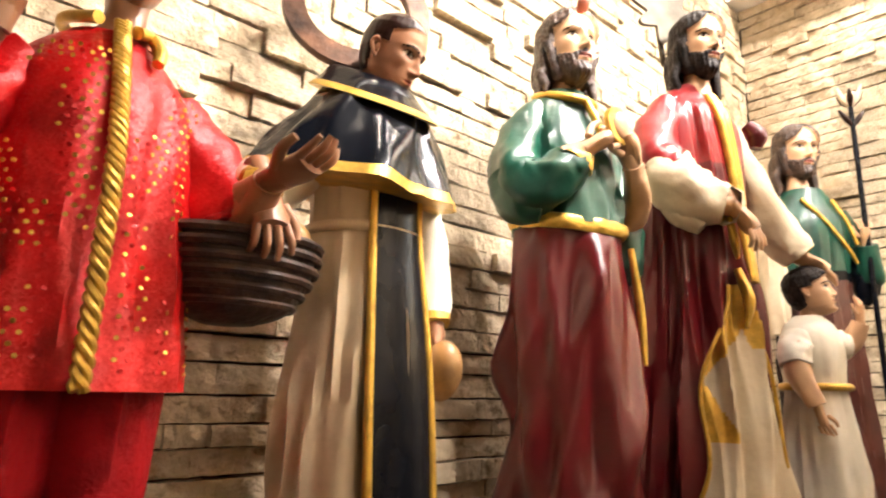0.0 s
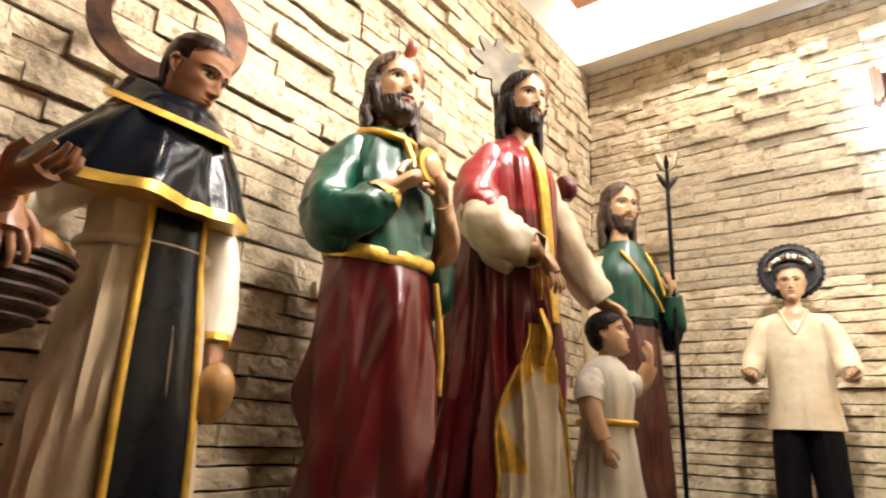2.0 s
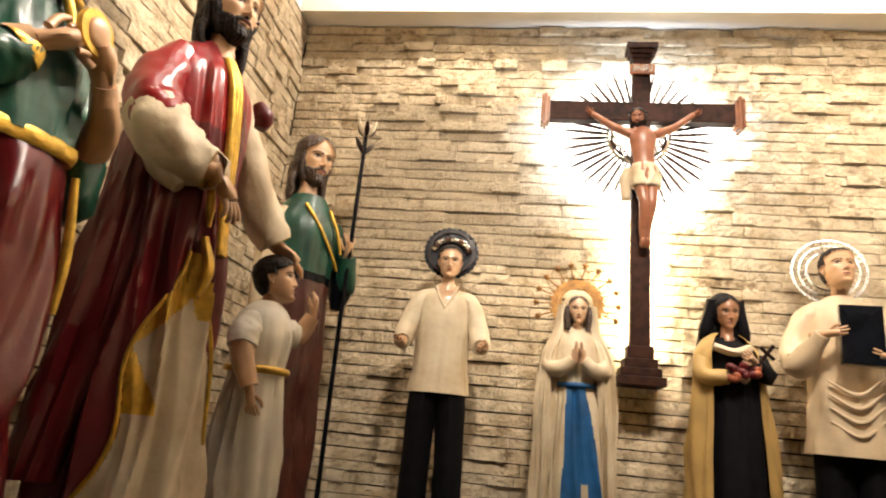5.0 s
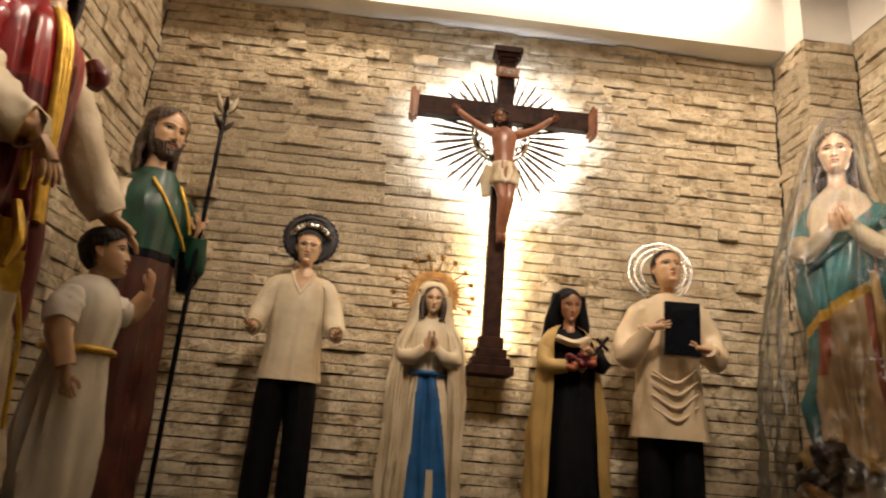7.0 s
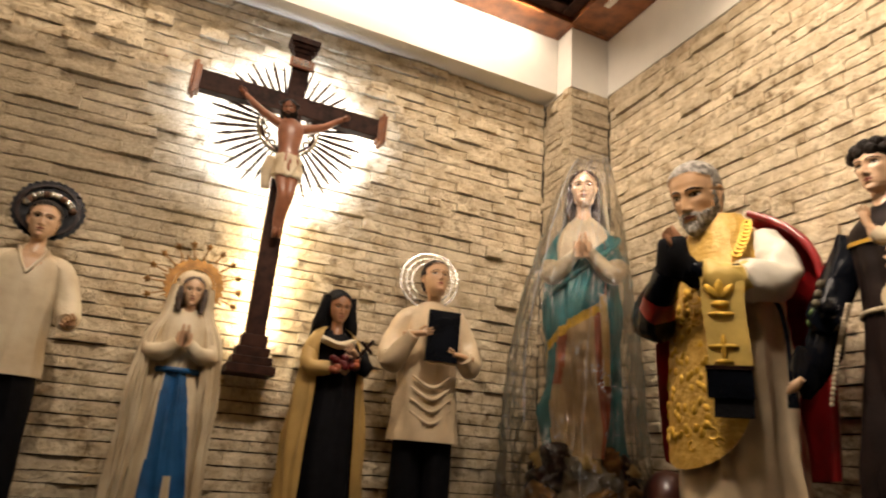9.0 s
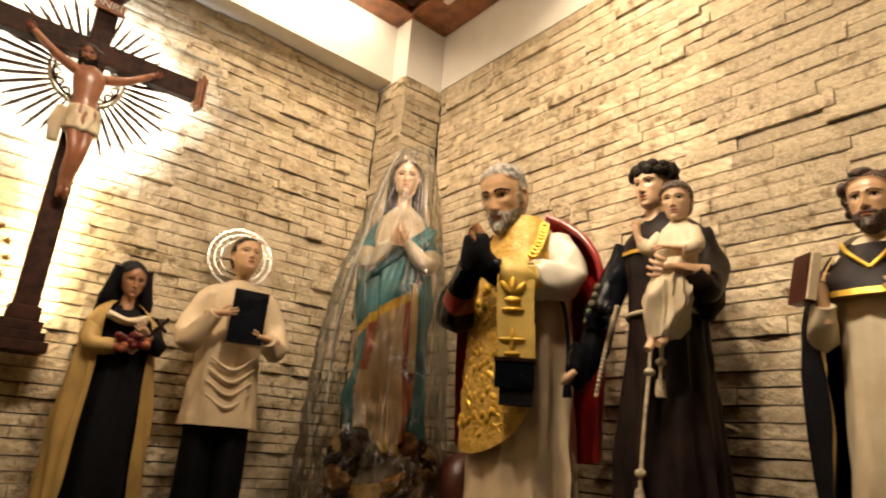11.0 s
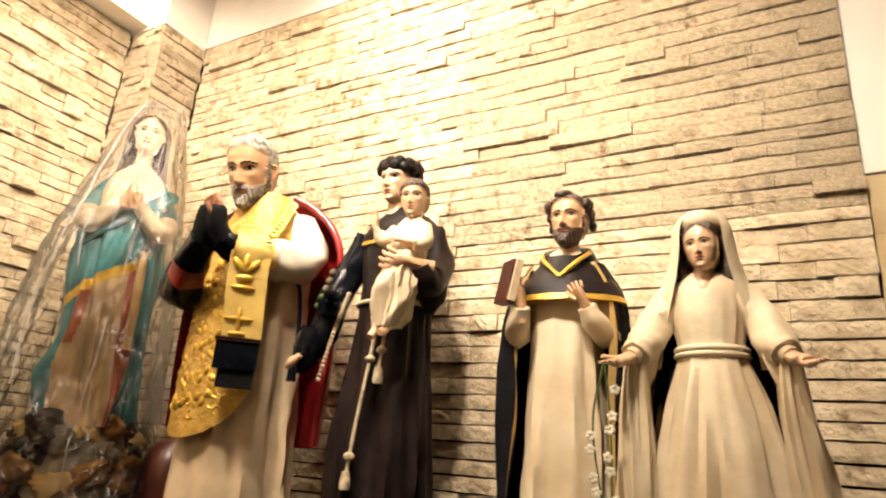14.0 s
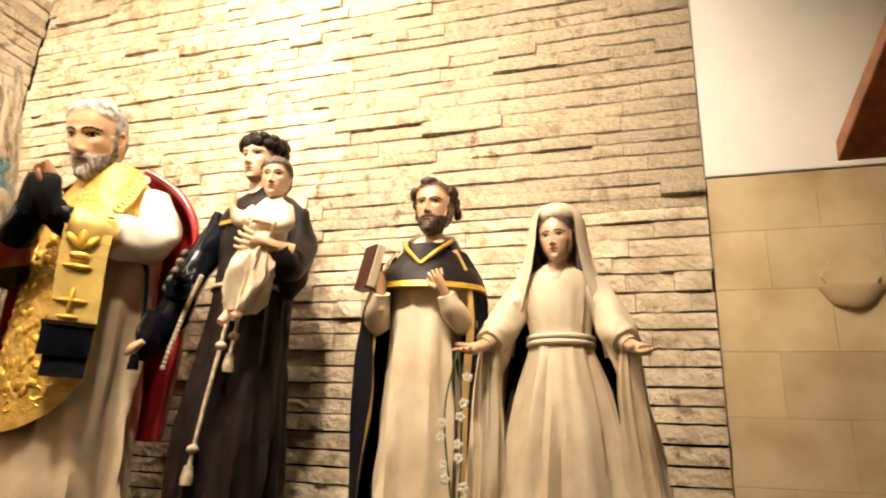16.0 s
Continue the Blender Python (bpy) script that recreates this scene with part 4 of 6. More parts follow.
f.loft(SF, mantle, 220, 0.006, folds=FOLDS, seed=2)
f.trim(SF, mantle_edge, 0.95, 1.60, 0.006, GOLD, 1.0)
f.trim(SF, mantle_end, 1.10, 1.60, 0.006, GOLD, 1.0)
for k in range(3):
    f.trim(SF, lambda z, k=k: -2 + 5.5 * k + (2.22 - z) * 34, 1.62, 2.235, 0.0125, GOLD, 1.015)
f.loft([(1.0, 0.10, 0.09, -0.17, 0.08, 0.10), (1.5, 0.085, 0.08, -0.13, 0.06, 0.08), (1.95, 0.07, 0.07, -0.125, 0.03, 0.03)], RED, 32, folds=SOFT)
f.tube([(-0.035, -0.15, 1.80, 0.022), (-0.03, -0.158, 1.73, 0.026), (-0.02, -0.155, 1.68, 0.012)], GOLD, 12, 16, flat=0.5)
f.tube([(-0.02, -0.15, 1.65, 0.022), (0.0, -0.165, 1.56, 0.032), (-0.02, -0.165, 1.48, 0.012)], GOLD, 12, 18, flat=0.5)
f.tube([(-0.10, 0.0, 2.19, 0.062), (-0.165, -0.01, 2.08, 0.072), (-0.185, -0.04, 1.98, 0.080), (-0.17, -0.07, 1.93, 0.078)], SCARLET, 22, 26)
f.tube([(-0.18, -0.04, 1.98, 0.083), (-0.165, -0.08, 1.90, 0.088), (-0.12, -0.13, 1.85, 0.076), (-0.075, -0.165, 1.835, 0.062), (-0.07, -0.17, 1.833, 0.056)], lambda i, j: GOLD if i > 33 else IVORY, 24, 36)
f.tube([(-0.17, -0.06, 1.89, 0.075), (-0.150, -0.085, 1.815, 0.058), (-0.115, -0.12, 1.765, 0.028)], IVORY, 22, 24, flat=0.7)
f.arm([(-0.10, -0.14, 1.84, 0.034), (-0.05, -0.18, 1.83, 0.030)], SKIN, (0.40, -0.35, -0.85), (-0.2, 0.8, -0.4), 0.155, SKIN, curl=0.25)
f.arm([(0.125, 0.0, 2.17, 0.058), (0.205, -0.02, 1.99, 0.064), (0.265, -0.05, 1.85, 0.068), (0.325, -0.08, 1.755, 0.062), (0.335, -0.085, 1.74, 0.058)], IVORY, (0.7, -0.25, -0.4), (0.1, 0.3, -1), 0.16, SKIN, cuff=GOLD, curl=0.15)
f.tube([(0.10, -0.13, 2.13, 0.02), (0.12, -0.145, 2.09, 0.032), (0.115, -0.14, 2.05, 0.018)], RED, 10)
f.head((0.0, -0.05, 2.42), 0.22, yaw=-8, nod=3, skin=SKIN, hair=HAIR, style="long", beard=HAIR)
f.disc((-0.01, 0.065, 2.61), 0.125, 0.012, BRASS_DULL, turn=(82, 0, 0), wave=0.03, waves=9, n=90)
f.tube([(-0.01, 0.09, 2.42, 0.01), (-0.02, 0.10, 2.58, 0.01)], BRASS_DULL, 8)
f.done("sacred_figure_statue", -1.12, 1.755, B0, 72, "bearded figure statue in red mantle and cream robe, arms extended")

# child in a white tunic
f = Figure()
foot_plate(f, 0.13)
f.loft([(B0 + 0.04, 0.10, 0.10, 0, 0, 0.05), (1.0, 0.12, 0.115, 0, 0, 0.06), (1.2, 0.112, 0.10, 0, 0, 0.05), (1.325, 0.095, 0.085, 0, 0, 0.03), (1.43, 0.11, 0.09, 0, 0, 0.02), (1.505, 0.09, 0.07, 0, 0, 0), (1.545, 0.04, 0.04, 0, 0, 0)], WHITE, 56, folds=FOLDS)
f.tube([(0.10 * math.cos(a), 0.09 * math.sin(a), 1.325, 0.012) for a in np.arange(16) * math.pi / 8], GOLD, 8, 60, closed=True)
f.arm([(-0.09, 0, 1.46, 0.042), (-0.125, -0.02, 1.37, 0.036), (-0.115, -0.06, 1.27, 0.028)], SKIN, (0.15, -0.2, -1), (1, 0, 0), 0.085, SKIN)
f.arm([(0.09, 0, 1.46, 0.04), (0.15, -0.04, 1.46, 0.034), (0.16, -0.08, 1.53, 0.026)], SKIN, (-0.1, -0.1, 1), (0, 1, 0), 0.08, SKIN)
f.tube([(-0.075, 0, 1.475, 0.045), (-0.105, -0.005, 1.43, 0.050), (-0.122, -0.015, 1.385, 0.046)], WHITE, 16, 18)
f.tube([(0.075, 0, 1.475, 0.045), (0.12, -0.02, 1.46, 0.048), (0.145, -0.035, 1.46, 0.043)], WHITE, 16, 18)
f.head((0.0, -0.015, 1.62), 0.16, yaw=20, nod=-12, skin=SKIN, hair=HAIR, style="child", soft=True)
f.done("child_statue", -0.93, 2.06, B0, 80, "small child statue in white tunic with gold belt")

# bearded saint in green with a lily staff
f = Figure()
foot_plate(f, 0.2)
f.loft([(B0 + 0.04, 0.18, 0.17, 0, 0, 0.06), (1.2, 0.16, 0.15, 0, 0, 0.06), (1.6, 0.15, 0.135, 0, 0, 0.04), (1.80, 0.145, 0.125, 0, 0, 0.03), (2.0, 0.16, 0.12, 0, 0, 0.02), (2.10, 0.135, 0.10, 0, 0.01, 0), (2.18, 0.08, 0.08, 0, 0.01, 0)], lambda d, z: (BLACK if z < 1.80 else GREEN) if z > 1.76 else DARK_BROWN if abs(front(d)) > 60 else BROWN_RED, 64, folds=FOLDS, seed=3)
f.loft([(1.55, 0.06, 0.06, -0.14, 0.0, 0.1), (1.9, 0.07, 0.07, -0.15, 0.0, 0.06), (2.10, 0.06, 0.06, -0.10, 0.02, 0)], IVORY, 28, folds=SOFT)
f.tube([(-0.06, -0.088, 2.12, 0.009), (0.01, -0.118, 2.02, 0.008), (0.09, -0.122, 1.90, 0.008), (0.13, -0.108, 1.84, 0.007)], GOLD, 8, 24)
f.tube([(0.07, -0.083, 2.12, 0.009), (0.11, -0.105, 2.02, 0.008), (0.14, -0.108, 1.92, 0.007)], GOLD, 8, 20)
sx, sy = 0.205, -0.085
f.arm([(0.12, 0.0, 2.07, 0.058), (0.215, 0.0, 1.92, 0.06), (0.235, -0.02, 1.80, 0.058), (sx, -0.065, 1.93, 0.042)], GREEN, (-0.1, -0.25, 0.9), (0, 0.8, 0.3), 0.12, SKIN, curl=0.7)
f.tube([(0.23, 0.0, 1.88, 0.062), (0.225, 0.0, 1.75, 0.055), (0.21, 0.0, 1.68, 0.02)], BLACK, 14)
f.tube([(sx, sy, B0 + 0.05, 0.011), (sx - 0.005, sy, 1.6, 0.011), (sx, sy, 2.56, 0.010)], BLACK, 10, 30)
for k in range(6):
    a = k * 1.047
    f.tube([(sx, sy, 2.55, 0.006), (sx + 0.03 * math.cos(a), sy + 0.03 * math.sin(a), 2.585, 0.013), (sx + 0.055 * math.cos(a), sy + 0.05 * math.sin(a), 2.62 + 0.02 * (k % 2), 0.004)], IVORY if k % 2 else DARK_BROWN, 8, 12)
f.blob((sx + 0.005, sy, 2.60), (0.030, 0.028, 0.024), IVORY, n=8)
for s in (-1, 1):
    f.tube([(sx, sy, 2.46, 0.008), (sx + 0.03 * s, sy, 2.50, 0.013), (sx + 0.055 * s, sy, 2.535, 0.004)], DARK_BROWN, 8, 10)
f.head((-0.02, -0.02, 2.36), 0.235, yaw=4, nod=5, skin=SKIN, hair=HAIR_BROWN, style="long", beard=HAIR_BROWN)
f.done("carpenter_saint_statue", -1.13, 2.80, B0, 48, "statue of a bearded saint in green holding a lily staff")

# youth in a white shirt and dark trousers
f = Figure()
foot_plate(f, 0.17)
for s in (-1, 1):
    f.loft([(B0 + 0.04, 0.065, 0.07, 0.078 * s, 0, 0.03), (1.1, 0.066, 0.075, 0.072 * s, 0, 0.03), (1.30, 0.072, 0.085, 0.060 * s, 0, 0.02), (1.40, 0.07, 0.085, 0.05 * s, 0, 0)], BLACK_MATT, 28, folds=SOFT)
f.loft([(1.345, 0.146, 0.112, 0, 0, 0.012), (1.5, 0.124, 0.095, 0, 0, 0.014), (1.68, 0.128, 0.088, 0, 0, 0.008), (1.79, 0.125, 0.075, 0, 0.005, 0), (1.83, 0.075, 0.055, 0, 0.01, 0), (1.865, 0.04, 0.04, 0, 0.01, 0)], lambda d, z: SKIN if z > 1.74 and abs(front(d)) < 4 + (z - 1.74) * 300 else IVORY, 72, 0.01, folds=FOLDS)
for s in (-1, 1):
    f.tube([(0.05 * s, 0.005, 1.815, 0.028), (0.115 * s, 0.0, 1.775, 0.046), (0.162 * s, -0.01, 1.66, 0.050), (0.18 * s, -0.05, 1.58, 0.045), (0.182 * s, -0.07, 1.565, 0.04)], IVORY, 16, 24)
    f.arm([(0.175 * s, -0.04, 1.59, 0.027), (0.19 * s, -0.09, 1.555, 0.024)], SKIN, (0.05 * s, -0.8, 0.05), (-0.5 * s, 0, 0.6), 0.085, SKIN, curl=0.5)
for s in (-1, 1):
    f.tube([(0.052 * s, -0.035, 1.845, 0.008), (0.03 * s, -0.066, 1.79, 0.007), (0.0, -0.086, 1.735, 0.006)], IVORY, 8, 14)
f.head((0.005, -0.025, 1.968), 0.166, nod=2, skin=SKIN_PALE, hair=HAIR)
f.disc((0.005, 0.06, 2.04), 0.135, 0.014, BLACK, turn=(84, 0, 0), wave=0.004, waves=30, n=120)
f.disc((0.005, 0.05, 2.04), 0.118, 0.012, DARK_BROWN, inner=0.105, turn=(84, 0, 0))
for k in range(11):
    a = math.pi * (0.08 + 0.84 * k / 10)
    f.blob((0.005 + 0.088 * math.cos(a), 0.045, 2.035 + 0.07 * math.sin(a)), (0.014, 0.008, 0.016), SILVER if k % 3 else TARNISHED, n=8)
f.done("youth_statue", -0.475, 3.06, B0, 6, "youth statue in white shirt and dark trousers with dark halo")

# lady in white with a blue sash and gilt crown of stars
f = Figure()
foot_plate(f, 0.18)


def lady(d, z):
    a = front(d)
    return BLUE if z < 1.43 and -30 - (1.43 - z) * 8 < a < 24 + (1.43 - z) * 40 and not (z < 1.02 and 2 < a < 14) else IVORY


f.loft([(B0 + 0.04, 0.165, 0.15, 0.02, 0, 0.05), (1.0, 0.14, 0.13, 0.02, 0, 0.06), (1.3, 0.115, 0.105, 0.01, 0, 0.05), (1.43, 0.09, 0.085, 0, 0, 0.03), (1.55, 0.105, 0.09, 0, 0, 0.02), (1.65, 0.095, 0.07, 0, 0, 0), (1.70, 0.035, 0.035, 0, 0, 0)], lady, 170, 0.007, folds=FOLDS)
f.tube([(0.092 * math.cos(a), 0.088 * math.sin(a), 1.432, 0.012) for a in np.arange(16) * math.pi / 8], BLUE, 8, 60, closed=True)
for s in (-1, 1):
    f.loft([(B0 + 0.06, 0.055, 0.10, 0.148 * s, 0.03, 0.12), (1.1, 0.05, 0.10, 0.138 * s, 0.02, 0.12), (1.34, 0.055, 0.09, 0.132 * s, 0.0, 0.10), (1.55, 0.05, 0.075, 0.115 * s, 0.0, 0.06), (1.68, 0.035, 0.06, 0.075 * s, 0.02, 0.03), (1.80, 0.025, 0.055, 0.066 * s, 0.02, 0)], IVORY, 36, folds=SOFT, seed=s)
    f.tube([(0.095 * s, 0.0, 1.62, 0.034), (0.12 * s, -0.05, 1.51, 0.036), (0.07 * s, -0.105, 1.50, 0.034), (0.025 * s, -0.125, 1.54, 0.022)], IVORY, 14, 22)
    f.hand((0.014 * s, -0.125, 1.545), (0, -0.15, 1), (-s, 0, 0), 0.085, SKIN_PALE, 0.05)
f.blob((0, 0.012, 1.795), (0.070, 0.072, 0.080), IVORY, n=14)
f.head((0.0, -0.035, 1.775), 0.135, nod=2, skin=SKIN_PALE, hair=HAIR_BROWN, style="parted", ears=False, soft=True)
for s in (-1, 1):
    f.tube([(0.046 * s, -0.035, 1.79, 0.014), (0.050 * s, -0.045, 1.74, 0.016), (0.045 * s, -0.06, 1.68, 0.010)], HAIR_BROWN, 8, 12)
hc = (0.0, 0.05, 1.82)
f.disc(hc, 0.125, 0.01, GOLD_DARK, inner=0.09, turn=(86, 0, 0), wave=0.006, waves=24, n=120)
f.disc((hc[0], hc[1] - 0.004, hc[2]), 0.088, 0.008, GOLD_DARK, inner=0.076, turn=(86, 0, 0))
for k in range(26):
    a = k * 2 * math.pi / 26
    f.tube([(hc[0] + 0.12 * math.cos(a), hc[1], hc[2] + 0.12 * math.sin(a), 0.004), (hc[0] + 0.148 * math.cos(a), hc[1], hc[2] + 0.148 * math.sin(a), 0.002)], GOLD_DARK, 6, 5)
for k in range(12):
    a = -0.35 + k * (math.pi + 0.7) / 11
    f.tube([(hc[0] + 0.13 * math.cos(a), hc[1], hc[2] + 0.13 * math.sin(a), 0.0035), (hc[0] + 0.19 * math.cos(a), hc[1], hc[2] + 0.19 * math.sin(a), 0.0035)], GOLD_DARK, 5, 5)
    for b in range(5):
        q = b * 1.2566 + a
        f.tube([(hc[0] + 0.195 * math.cos(a), hc[1], hc[2] + 0.195 * math.sin(a), 0.010), (hc[0] + 0.195 * math.cos(a) + 0.017 * math.cos(q), hc[1], hc[2] + 0.195 * math.sin(a) + 0.019 * math.sin(q), 0.002)], GOLD_DARK, 5, 4)
f.done("lady_in_white_statue", 0.15, 3.07, B0, 0, "praying lady statue in white with blue sash and star crown")

# nun in dark habit and ochre mantle with roses
f = Figure()
foot_plate(f, 0.18)
f.loft([(B0 + 0.04, 0.15, 0.13, 0.03, 0, 0.04), (1.2, 0.125, 0.11, 0.03, 0, 0.04), (1.5, 0.105, 0.09, 0.025, 0, 0.03), (1.63, 0.11, 0.08, 0.01, 0, 0), (1.70, 0.05, 0.05, 0, 0, 0)], BLACK_MATT, 48, folds=FOLDS)
f.loft([(B0 + 0.06, 0.20, 0.17, 0.012, 0.01, 0.05), (1.2, 0.18, 0.15, 0.012, 0.01, 0.05), (1.5, 0.158, 0.125, 0.008, 0.005, 0.04), (1.62, 0.145, 0.10, 0.005, 0.0, 0.02), (1.69, 0.10, 0.075, 0, 0.005, 0), (1.72, 0.06, 0.05, 0, 0.01, 0)], OCHRE, 80, folds=SOFT, arc=(-42, 232))
f.tube([(-0.075, -0.085, 1.65, 0.03), (0, -0.105, 1.625, 0.03), (0.075, -0.085, 1.65, 0.03)], IVORY, 12, 16, flat=0.6)
f.arm([(-0.11, -0.02, 1.60, 0.038), (-0.11, -0.08, 1.52, 0.038), (-0.03, -0.125, 1.515, 0.03)], OCHRE, (1, -0.1, -0.05), (0, 0.8, 0.5), 0.09, SKIN_PALE)
f.arm([(0.12, -0.02, 1.60, 0.045), (0.14, -0.08, 1.54, 0.042), (0.095, -0.125, 1.57, 0.028)], BLACK_MATT, (-0.6, -0.3, 0.5), (0, 0.9, 0), 0.085, SKIN_PALE)
rng = random.Random(4)
for k in range(16):
    f.blob((0.03 + rng.uniform(-0.065, 0.065), -0.135 + rng.uniform(-0.02, 0.01), 1.535 + rng.uniform(-0.045, 0.03)), (0.019, 0.016, 0.018), RED if k % 3 else RUST, (rng.uniform(0, 90), 0, 0), 7)
f.tube([(0.06, -0.14, 1.54, 0.009), (0.15, -0.15, 1.66, 0.008)], DARK_BROWN, 8, 10)
f.tube([(0.095, -0.15, 1.65, 0.008), (0.15, -0.15, 1.60, 0.008)], DARK_BROWN, 8, 8)
f.head((0.0, -0.038, 1.81), 0.150, nod=6, skin=SKIN_TAN, hair=BLACK_MATT, style="parted", ears=False, soft=True)
f.blob((0, 0.012, 1.83), (0.075, 0.075, 0.085), BLACK_MATT, n=16)
for s in (-1, 1):
    f.tube([(0.05 * s, -0.01, 1.87, 0.03), (0.07 * s, 0.0, 1.80, 0.028), (0.085 * s, 0.01, 1.73, 0.03), (0.105 * s, 0.02, 1.70, 0.012)], BLACK_MATT, 12, 18)
f.loft([(1.62, 0.12, 0.06, 0, 0.06, 0.03), (1.75, 0.10, 0.06, 0, 0.05, 0.02), (1.86, 0.07, 0.06, 0, 0.03, 0)], BLACK_MATT, 28)
f.done("nun_statue", 0.81, 3.08, B0, 0, "statue of a nun in dark habit and ochre mantle holding roses")

# young martyr with a dark book and silver halo
f = Figure()
foot_plate(f, 0.18)
for s in (-1, 1):
    f.loft([(B0 + 0.04, 0.07, 0.075, 0.075 * s, 0, 0.03), (1.2, 0.075, 0.08, 0.07 * s, 0, 0.03), (1.32, 0.075, 0.08, 0.06 * s, 0, 0)], BLACK_MATT, 28, folds=SOFT)
f.loft([(1.235, 0.18, 0.145, 0, 0, 0.025), (1.40, 0.16, 0.13, 0, 0, 0.025), (1.58, 0.14, 0.11, 0, 0, 0.02), (1.75, 0.15, 0.105, 0, 0, 0.02), (1.86, 0.13, 0.085, 0, 0.01, 0), (1.92, 0.055, 0.055, 0, 0.01, 0)], CREAM, 64, folds=((6, 0.5, 9), (10, 0.4, -11), (17, 0.2, 5)), seed=1.5)
for k in range(4):
    z = 1.50 - 0.055 * k
    f.tube([(-0.09, -0.115, z + 0.035, 0.004), (0.01, -0.140, z - 0.02, 0.009), (0.11, -0.10, z + 0.05, 0.004)], CREAM, 8, 16)
for s in (-1, 1):
    f.arm([(0.06 * s, 0.0, 1.87, 0.035), (0.13 * s, 0.0, 1.82, 0.056), (0.195 * s, -0.02, 1.68, 0.060), (0.19 * s, -0.09, 1.60, 0.058), (0.125 * s + 0.015, -0.185, 1.63 if s > 0 else 1.72, 0.034)], CREAM, (-0.9 * s, -0.30, 0.1), (0, 0.7, 0.3), 0.095, SKIN, curl=0.3)
f.block((0.03, -0.185, 1.72), (0.155, 0.035, 0.25), BLACK, (-6, 2, 0))
f.block((0.032, -0.184, 1.715), (0.148, 0.024, 0.252), IVORY, (-6, 2, 0))
f.head((0.0, -0.02, 2.04), 0.20, yaw=10, nod=-16, skin=SKIN, hair=HAIR)
f.disc((-0.02, 0.075, 2.06), 0.158, 0.006, SILVER, inner=0.149, turn=(86, 0, 0), wave=0.004, waves=40, n=160)
f.disc((-0.02, 0.075, 2.06), 0.128, 0.006, SILVER, inner=0.121, turn=(86, 0, 0))
f.disc((-0.02, 0.075, 2.06), 0.098, 0.006, SILVER, inner=0.091, turn=(86, 0, 0))
for k in range(36):
    a = k * math.pi / 18
    f.tube([(-0.02 + 0.085 * math.cos(a), 0.078, 2.06 + 0.085 * math.sin(a), 0.0025), (-0.02 + 0.15 * math.cos(a), 0.078, 2.06 + 0.15 * math.sin(a), 0.0025)], SILVER, 5, 4)
f.done("martyr_statue", 1.30, 3.06, B0, -14, "young martyr statue in cream tunic with dark book, silver halo")

# lady on clouds, under clear plastic
f = Figure()
rng = random.Random(7)
f.loft([(B0, 0.30, 0.25), (B0 + 0.12, 0.30, 0.25), (B0 + 0.14, 0.27, 0.23)], DARK_BROWN, 40)
for k in range(60):
    a, z = rng.uniform(0, 6.28), rng.uniform(B0 + 0.15, 1.21)
    r = 0.265 - 0.10 * (z - B0) / 0.5
    s = rng.uniform(0.04, 0.085)
    f.blob((r * math.cos(a), r * 0.85 * math.sin(a), z), (s * rng.uniform(0.9, 1.6), s, s * rng.uniform(0.7, 1.0)), (CLOUD, OCHRE, DARK_BROWN, GOLD_DARK, DARK_BROWN)[k % 5], (rng.uniform(0, 60), rng.uniform(0, 60), rng.uniform(0, 180)), 10, lambda v, k=k: v * (1 + 0.55 * noise.noise(v * 1.8 + Vector((k, 0, 0))) + 0.25 * noise.noise(v * 4 + Vector((0, k, 0)))))
f.loft([(B0 + 0.13, 0.24, 0.2), (1.0, 0.22, 0.18), (1.2, 0.18, 0.15), (1.25, 0.1, 0.1)], CLOUD, 32)


def queen(d, z):
    a = front(d)
    if z > 2.12 + 0.0022 * (a + 40):
        return TEAL if abs(a) > 58 else IVORY
    low = 1.85 + 0.0020 * a
    if a < 40 and z > low:
        return TEAL if z > low + 0.05 else GOLD
    if a < -44 - 14 * (1.8 - z) or a > 42:
        return TEAL
    return RUST if a > 22 or (a < -30 + 40 * (z - 1.6) and z > 1.55) else TAN


f.loft([(1.22, 0.20, 0.17, 0, 0, 0.07), (1.45, 0.19, 0.165, 0, 0, 0.07), (1.7, 0.185, 0.16, -0.005, 0, 0.05), (1.95, 0.19, 0.15, -0.01, 0, 0.04), (2.2, 0.175, 0.13, 0, 0, 0.03), (2.36, 0.14, 0.105, 0, 0, 0.01), (2.45, 0.06, 0.06, 0, 0, 0)], queen, 200, 0.007, folds=((5, 0.5, 3.5), (9, 0.35, -3), (16, 0.2, 2)), seed=2.2)
for s in (-1, 1):
    f.tube([(0.11 * s, 0, 2.34, 0.045), (0.165 * s, -0.04, 2.18, 0.056), (0.14 * s, -0.125, 2.11, 0.05), (0.03 * s, -0.18, 2.21, 0.028)], lambda i, j: TEAL if i < 9 else IVORY, 18, 26)
    f.hand((0.02 * s, -0.19, 2.20), (0, -0.15, 1), (-s, 0, 0), 0.13, SKIN_PALE, 0.1)
f.tube([(0.178 * math.cos(q), 0.138 * math.sin(q), 2.14 + 0.0022 * front(math.degrees(q)) * (1 if abs(front(math.degrees(q))) < 100 else 0.6), 0.017) for q in np.radians(np.linspace(-150, 0, 16))], TEAL, 10, 40)
f.tube([(0.10, -0.13, 2.0, 0.02), (0.11, -0.155, 1.8, 0.024), (0.115, -0.155, 1.55, 0.02)], OCHRE, 10, 20, flat=0.6)
f.head((0.0, -0.04, 2.61), 0.215, yaw=0, nod=-2, skin=SKIN_PALE, hair=HAIR_BROWN, style="long", soft=True)
